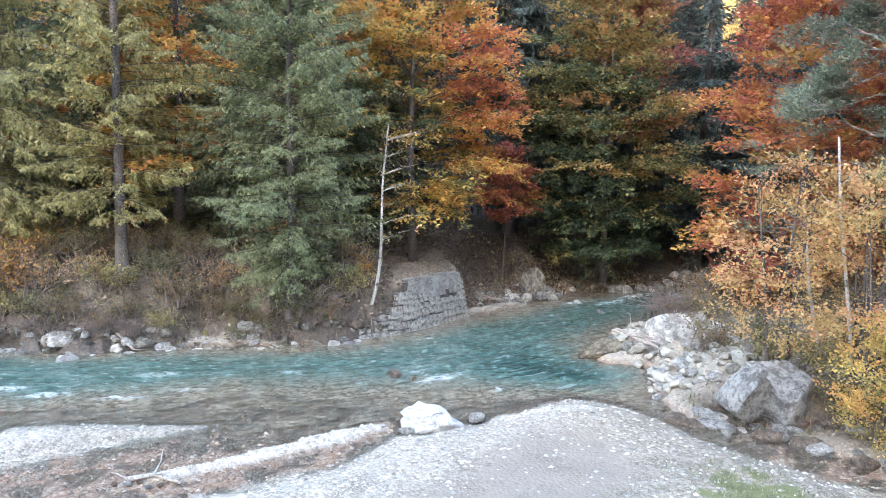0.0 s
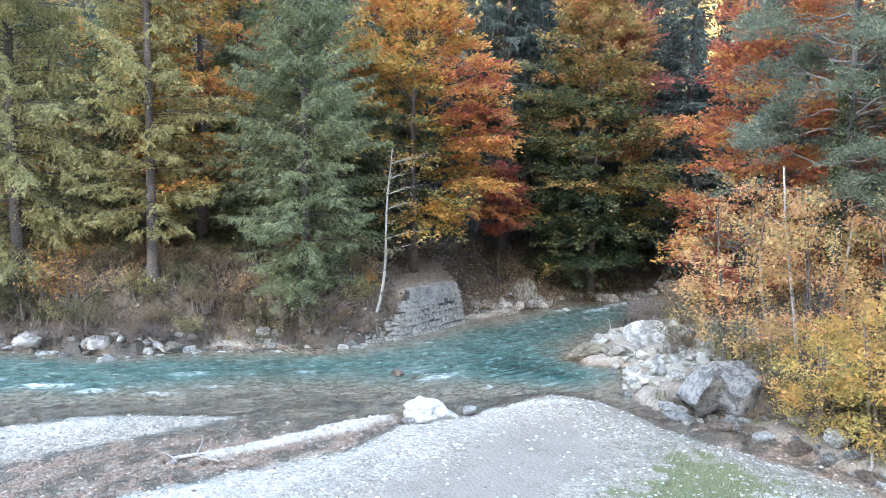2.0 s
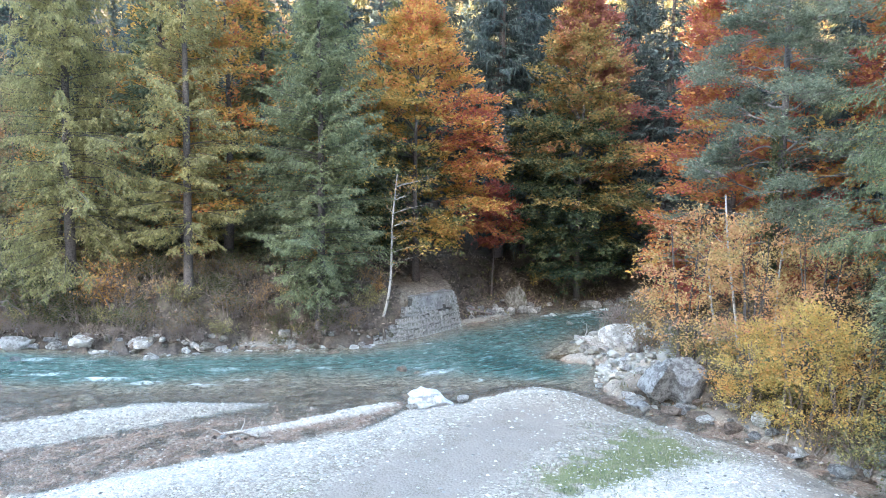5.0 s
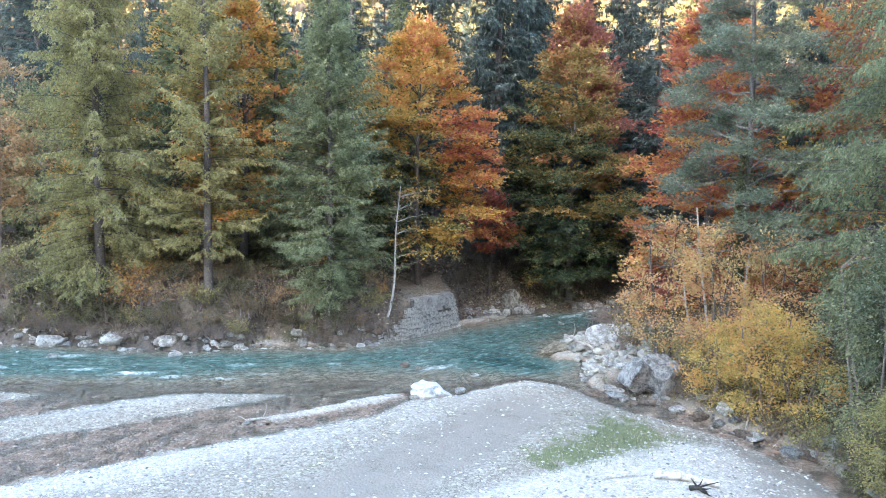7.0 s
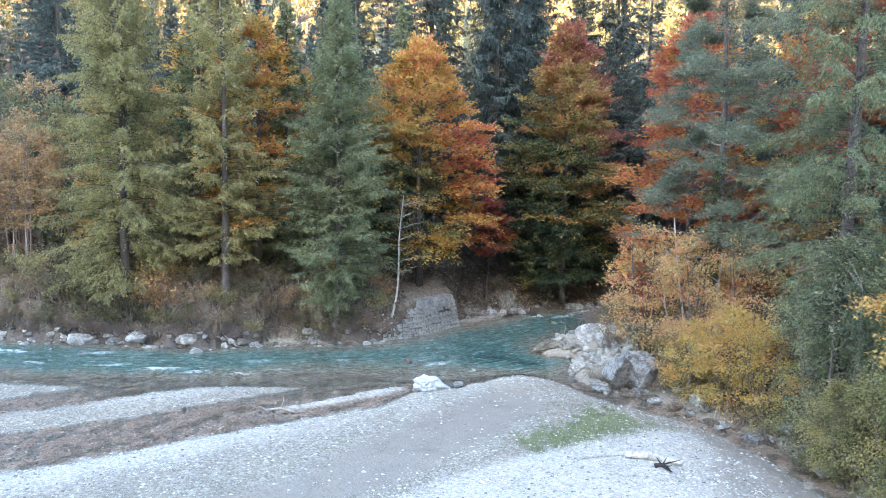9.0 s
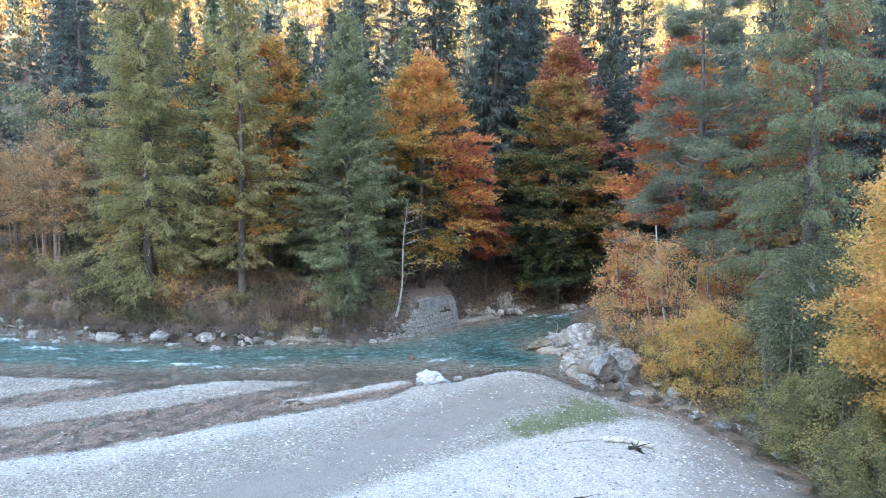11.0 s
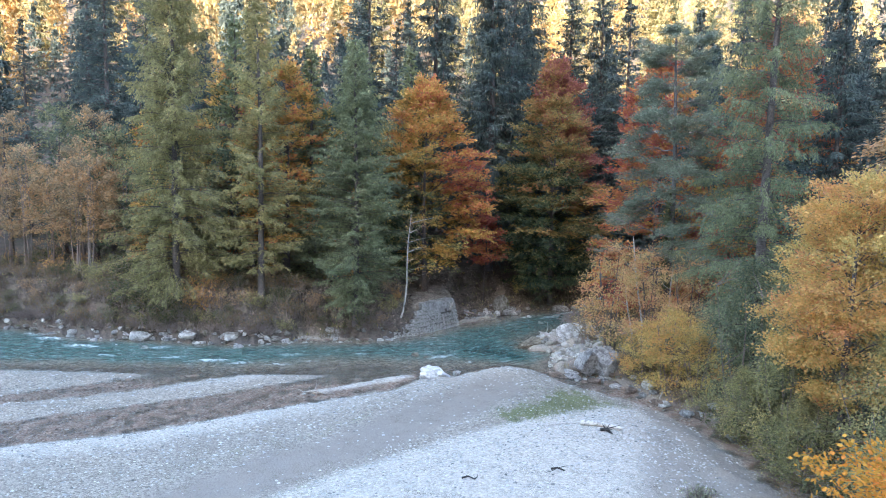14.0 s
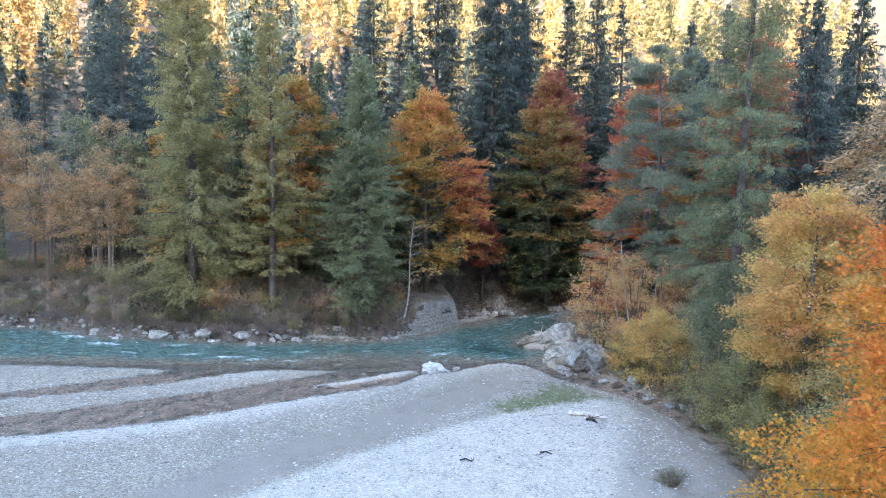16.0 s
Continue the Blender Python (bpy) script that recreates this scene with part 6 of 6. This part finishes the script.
def pebbles(seed, count, keep, sizes, tints, region):
    """Loose stones as one mesh; keep says where they lie."""
    rng = np.random.RandomState(seed)
    x, y = rng.uniform(region[0], region[1], count), rng.uniform(region[2], region[3], count)
    h, cover = land(x, y)
    ok = keep(x, y, h, cover, rng)
    x, y, h = x[ok], y[ok], h[ok]
    n = len(x)
    base = np.array([(1, 0, 0), (0, 1, 0), (-1, 0, 0), (0, -1, 0), (0, 0, 0.75), (0, 0, -0.6)], float)
    tri = np.array([(0, 1, 4), (1, 2, 4), (2, 3, 4), (3, 0, 4), (1, 0, 5), (2, 1, 5), (3, 2, 5), (0, 3, 5)])
    r = np.minimum(sizes[0] * np.exp(rng.normal(0, sizes[1], n)), sizes[0] * 2.0)
    v = base[None] * (1 + rng.normal(0, 0.22, (n, 6, 3)))
    a = rng.uniform(0, 6.28, n)
    c, s = np.cos(a)[:, None], np.sin(a)[:, None]
    v = np.stack([v[..., 0] * c - v[..., 1] * s, v[..., 0] * s + v[..., 1] * c, v[..., 2]], -1) * (r[:, None, None] * np.array((1.15, 1.0, 0.8)))
    v += np.stack([x, y, h + r * 0.15], 1)[:, None]
    soup = Soup()
    soup.add(v.reshape(-1, 3), (tri[None] + 6 * np.arange(n)[:, None, None]).reshape(-1, 3), np.repeat(np.clip(rng.normal(*tints, n), 0, 1), 6))
    return soup


def dry_place(x, y, h, cover, rng):
    dense = 0.35 + 0.65 * cover["white"] - 0.28 * cover["silt"]
    return (cover["wet"] < 0.4) & (cover["forest"] < 0.3) & (h < 2.2) & (rng.rand(len(x)) < dense * np.clip((y + 4) / 14, 0.25, 1))


gravel = new("gravel", pebbles(201, 62000, dry_place, (0.040, 0.5), (0.62, 0.27), (-32, 17, 0, 41)).mesh("gravel", M_PEBBLE))
tagged(gravel, "loose pale limestone pebbles of many sizes", "gravel", kind="stuff")
big_gravel = new("cobbles", pebbles(202, 6000, lambda x, y, h, c, r: (c["wet"] < 0.6) & (c["forest"] < 0.2) & (h < 2) & (r.rand(len(x)) < 0.3 + 0.6 * c["white"] - 0.2 * c["silt"]), (0.054, 0.4), (0.72, 0.22), (-28, 16, 2, 36)).mesh("cobbles", M_PEBBLE))
tagged(big_gravel, "scattered larger whitish cobbles on the gravel", "cobbles", kind="stuff")
wet_gravel = new("wet_gravel", pebbles(203, 34000, lambda x, y, h, c, r: (c["wet"] > 0.5) & (h > -0.7), (0.055, 0.4), (0.42, 0.22), (-32, 16, 8, 31.5)).mesh("wet_gravel", M_WETPEBBLE))
tagged(wet_gravel, "wet brown stones on the channel beds", "gravel", kind="stuff")


def blades(seed, count, keep, region, size, width, clump=0.25):
    rng = np.random.RandomState(seed)
    x, y = rng.uniform(region[0], region[1], count), rng.uniform(region[2], region[3], count)
    h, cover = land(x, y)
    ok = keep(x, y, h, cover, rng)
    x, y, h = (np.repeat(k[ok], 7) for k in (x, y, h))
    n = len(x)
    p = np.stack([x + rng.normal(0, clump, n), y + rng.normal(0, clump, n), h - 0.02], 1)
    d = unit(rng.normal(0, 0.45, (n, 3)) + np.array((0, 0, 1.0)))
    s = Soup()
    s.kites(p, d, unit(rng.normal(0, 1, (n, 3)) * (1, 1, 0.1)), size * rng.uniform(0.5, 1.4, n), width, rng.uniform(0.1, 1.0, n), 0.3)
    return s


grass = new("grass", blades(211, 12000, lambda x, y, h, c, r: (r.rand(len(x)) < c["grass"] * (0.35 + 0.65 * (rough(x, y, 1.4, 31) > 0)) * np.where(x > 2, 2.2, 0.06)) & (h > 0.1), (-16, 14, 2, 23), 0.16, 0.03).mesh("grass", M_GRASS))
tagged(grass, "thin patches of short green grass on the gravel", "grass", kind="stuff")


def bank_place(x, y, h, c, r):
    d = within(x, y, FAR_BANK + [(900, 3000), (-900, 3000)])
    return (c["forest"] > 0.5) & (d > 0.25) & (d < 9) & (r.rand(len(x)) < 0.9 - 0.08 * d) & ~((x > -3.4) & (x < 2))


dry = new("dry_grass", blades(212, 4200, bank_place, (-48, 16, 33, 60), 0.45, 0.05, 0.35).mesh("dry_grass", M_DRYGRASS))
tagged(dry, "tan withered grass hanging over the bank", "grass", kind="stuff")
weeds = new("weeds", blades(216, 3400, lambda x, y, h, c, r: bank_place(x, y, h, c, r) & (rough(x, y, 2.5, 41) > -0.1), (-48, 16, 33, 60), 0.30, 0.11, 0.25).mesh("weeds", M_SALLOW))
tagged(weeds, "low olive undergrowth on the wooded bank", "undergrowth", kind="stuff")
right_grass = new("dry_grass", blades(213, 2600, lambda x, y, h, c, r: (c["forest"] > 0.4) & (within(x, y, RIGHT_BANK) > 0.3), (9, 26, -4, 46), 0.38, 0.05, 0.3).mesh("dry_grass", M_BUSH))
tagged(right_grass, "mixed low weeds on the creek bank", "weeds", kind="stuff")


def fallen(seed, count, keep, region, size):
    """Fallen leaves lying flat on the ground."""
    rng = np.random.RandomState(seed)
    x, y = rng.uniform(region[0], region[1], count), rng.uniform(region[2], region[3], count)
    h, cover = land(x, y)
    ok = keep(x, y, h, cover, rng)
    p = np.stack([x[ok], y[ok], h[ok] + 0.02 + 0.10 * rng.rand(ok.sum()) ** 2], 1)
    n = len(p)
    s = Soup()
    s.kites(p, unit(rng.normal(0, 1, (n, 3)) * (1, 1, 0.45)), unit(rng.normal(0, 1, (n, 3)) * (1, 1, 0.45)), size * rng.uniform(0.5, 1.5, n), size * 0.7, rng.beta(1.6, 1.8, n))
    return s


M_LITTER = foliage("fallen_leaves", (0.0, (0.06, 0.045, 0.036)), (0.5, (0.21, 0.157, 0.12)), (1.0, (0.46, 0.34, 0.245)), glow=0.1)
litter = new("leaf_litter", fallen(214, 120000, lambda x, y, h, c, r: (within(x, y, FAR_BANK + [(900, 3000), (-900, 3000)]) > 0.1) & (c["forest"] > 0.3) & (r.rand(len(x)) < np.clip(1.25 - 0.11 * within(x, y, FAR_BANK + [(900, 3000), (-900, 3000)]), 0.12, 1)), (-46, 20, 33, 56), 0.21).mesh("leaf_litter", M_LITTER))
tagged(litter, "brown fallen leaves and twigs on the forest bank", "leaf litter", kind="stuff")
litter_right = new("leaf_litter", fallen(215, 16000, lambda x, y, h, c, r: (within(x, y, RIGHT_BANK) > 0.3) & (c["forest"] > 0.2), (9, 26, -2, 46), 0.14).mesh("leaf_litter", M_LITTER))
tagged(litter_right, "brown fallen leaves on the creek bank", "leaf litter", kind="stuff")


def far_woods(seed, count, sources, region, sizes):
    """Many simple trees of the mountainside in one mesh."""
    rng = np.random.RandomState(seed)
    s = Soup()
    pitch = math.sqrt((region[1] - region[0]) * (region[3] - region[2]) / count)
    gx, gy = np.meshgrid(np.arange(region[0], region[1], pitch), np.arange(region[2], region[3], pitch))
    x, y = gx.ravel() + rng.uniform(-0.55, 0.55, gx.size) * pitch, gy.ravel() + rng.uniform(-0.55, 0.55, gx.size) * pitch
    z = land(x, y)[0]
    for k in range(len(x)):
        v, f, t = sources[rng.randint(len(sources))]
        a, g = rng.uniform(0, 6.28), rng.uniform(*sizes)
        c, w = math.cos(a) * g, math.sin(a) * g
        s.add(np.stack([v[:, 0] * c - v[:, 1] * w + x[k], v[:, 0] * w + v[:, 1] * c + y[k], v[:, 2] * g + z[k] - 0.5], 1), f, t + rng.uniform(-0.5, 0.5))
    return s


def simple(made):
    w, g = made
    return np.concatenate(g.v), np.concatenate(g.f), np.concatenate(g.t)


cones = [simple(conifer(220 + k, 20, 3.6, 1.0, 0.35, 0.9, 0.16, 0.34, 1.25, 0.85, 0.6, 0.35, False)) for k in range(3)]
larches = [simple(conifer(230 + k, 17, 3.4, 0.5, 0.3, 0.8, 0.10, 0.30, 1.15, 0.8, 0.5, 0.30, False)) for k in range(4)]
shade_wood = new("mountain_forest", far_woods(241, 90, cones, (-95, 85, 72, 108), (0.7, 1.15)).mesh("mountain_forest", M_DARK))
tagged(shade_wood, "dark spruce forest at the foot of the mountainside", "forest", kind="stuff")
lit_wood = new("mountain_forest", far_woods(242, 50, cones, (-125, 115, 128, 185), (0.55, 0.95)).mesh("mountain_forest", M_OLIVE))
tagged(lit_wood, "sunlit spruces and larches on the mountainside", "forest", kind="stuff")
gold_wood = new("mountain_forest", far_woods(243, 430, larches, (-122, 112, 102, 172), (0.5, 1.3)).mesh("mountain_forest", M_HILL))
tagged(gold_wood, "sunlit golden larches on the mountainside", "forest", kind="stuff")
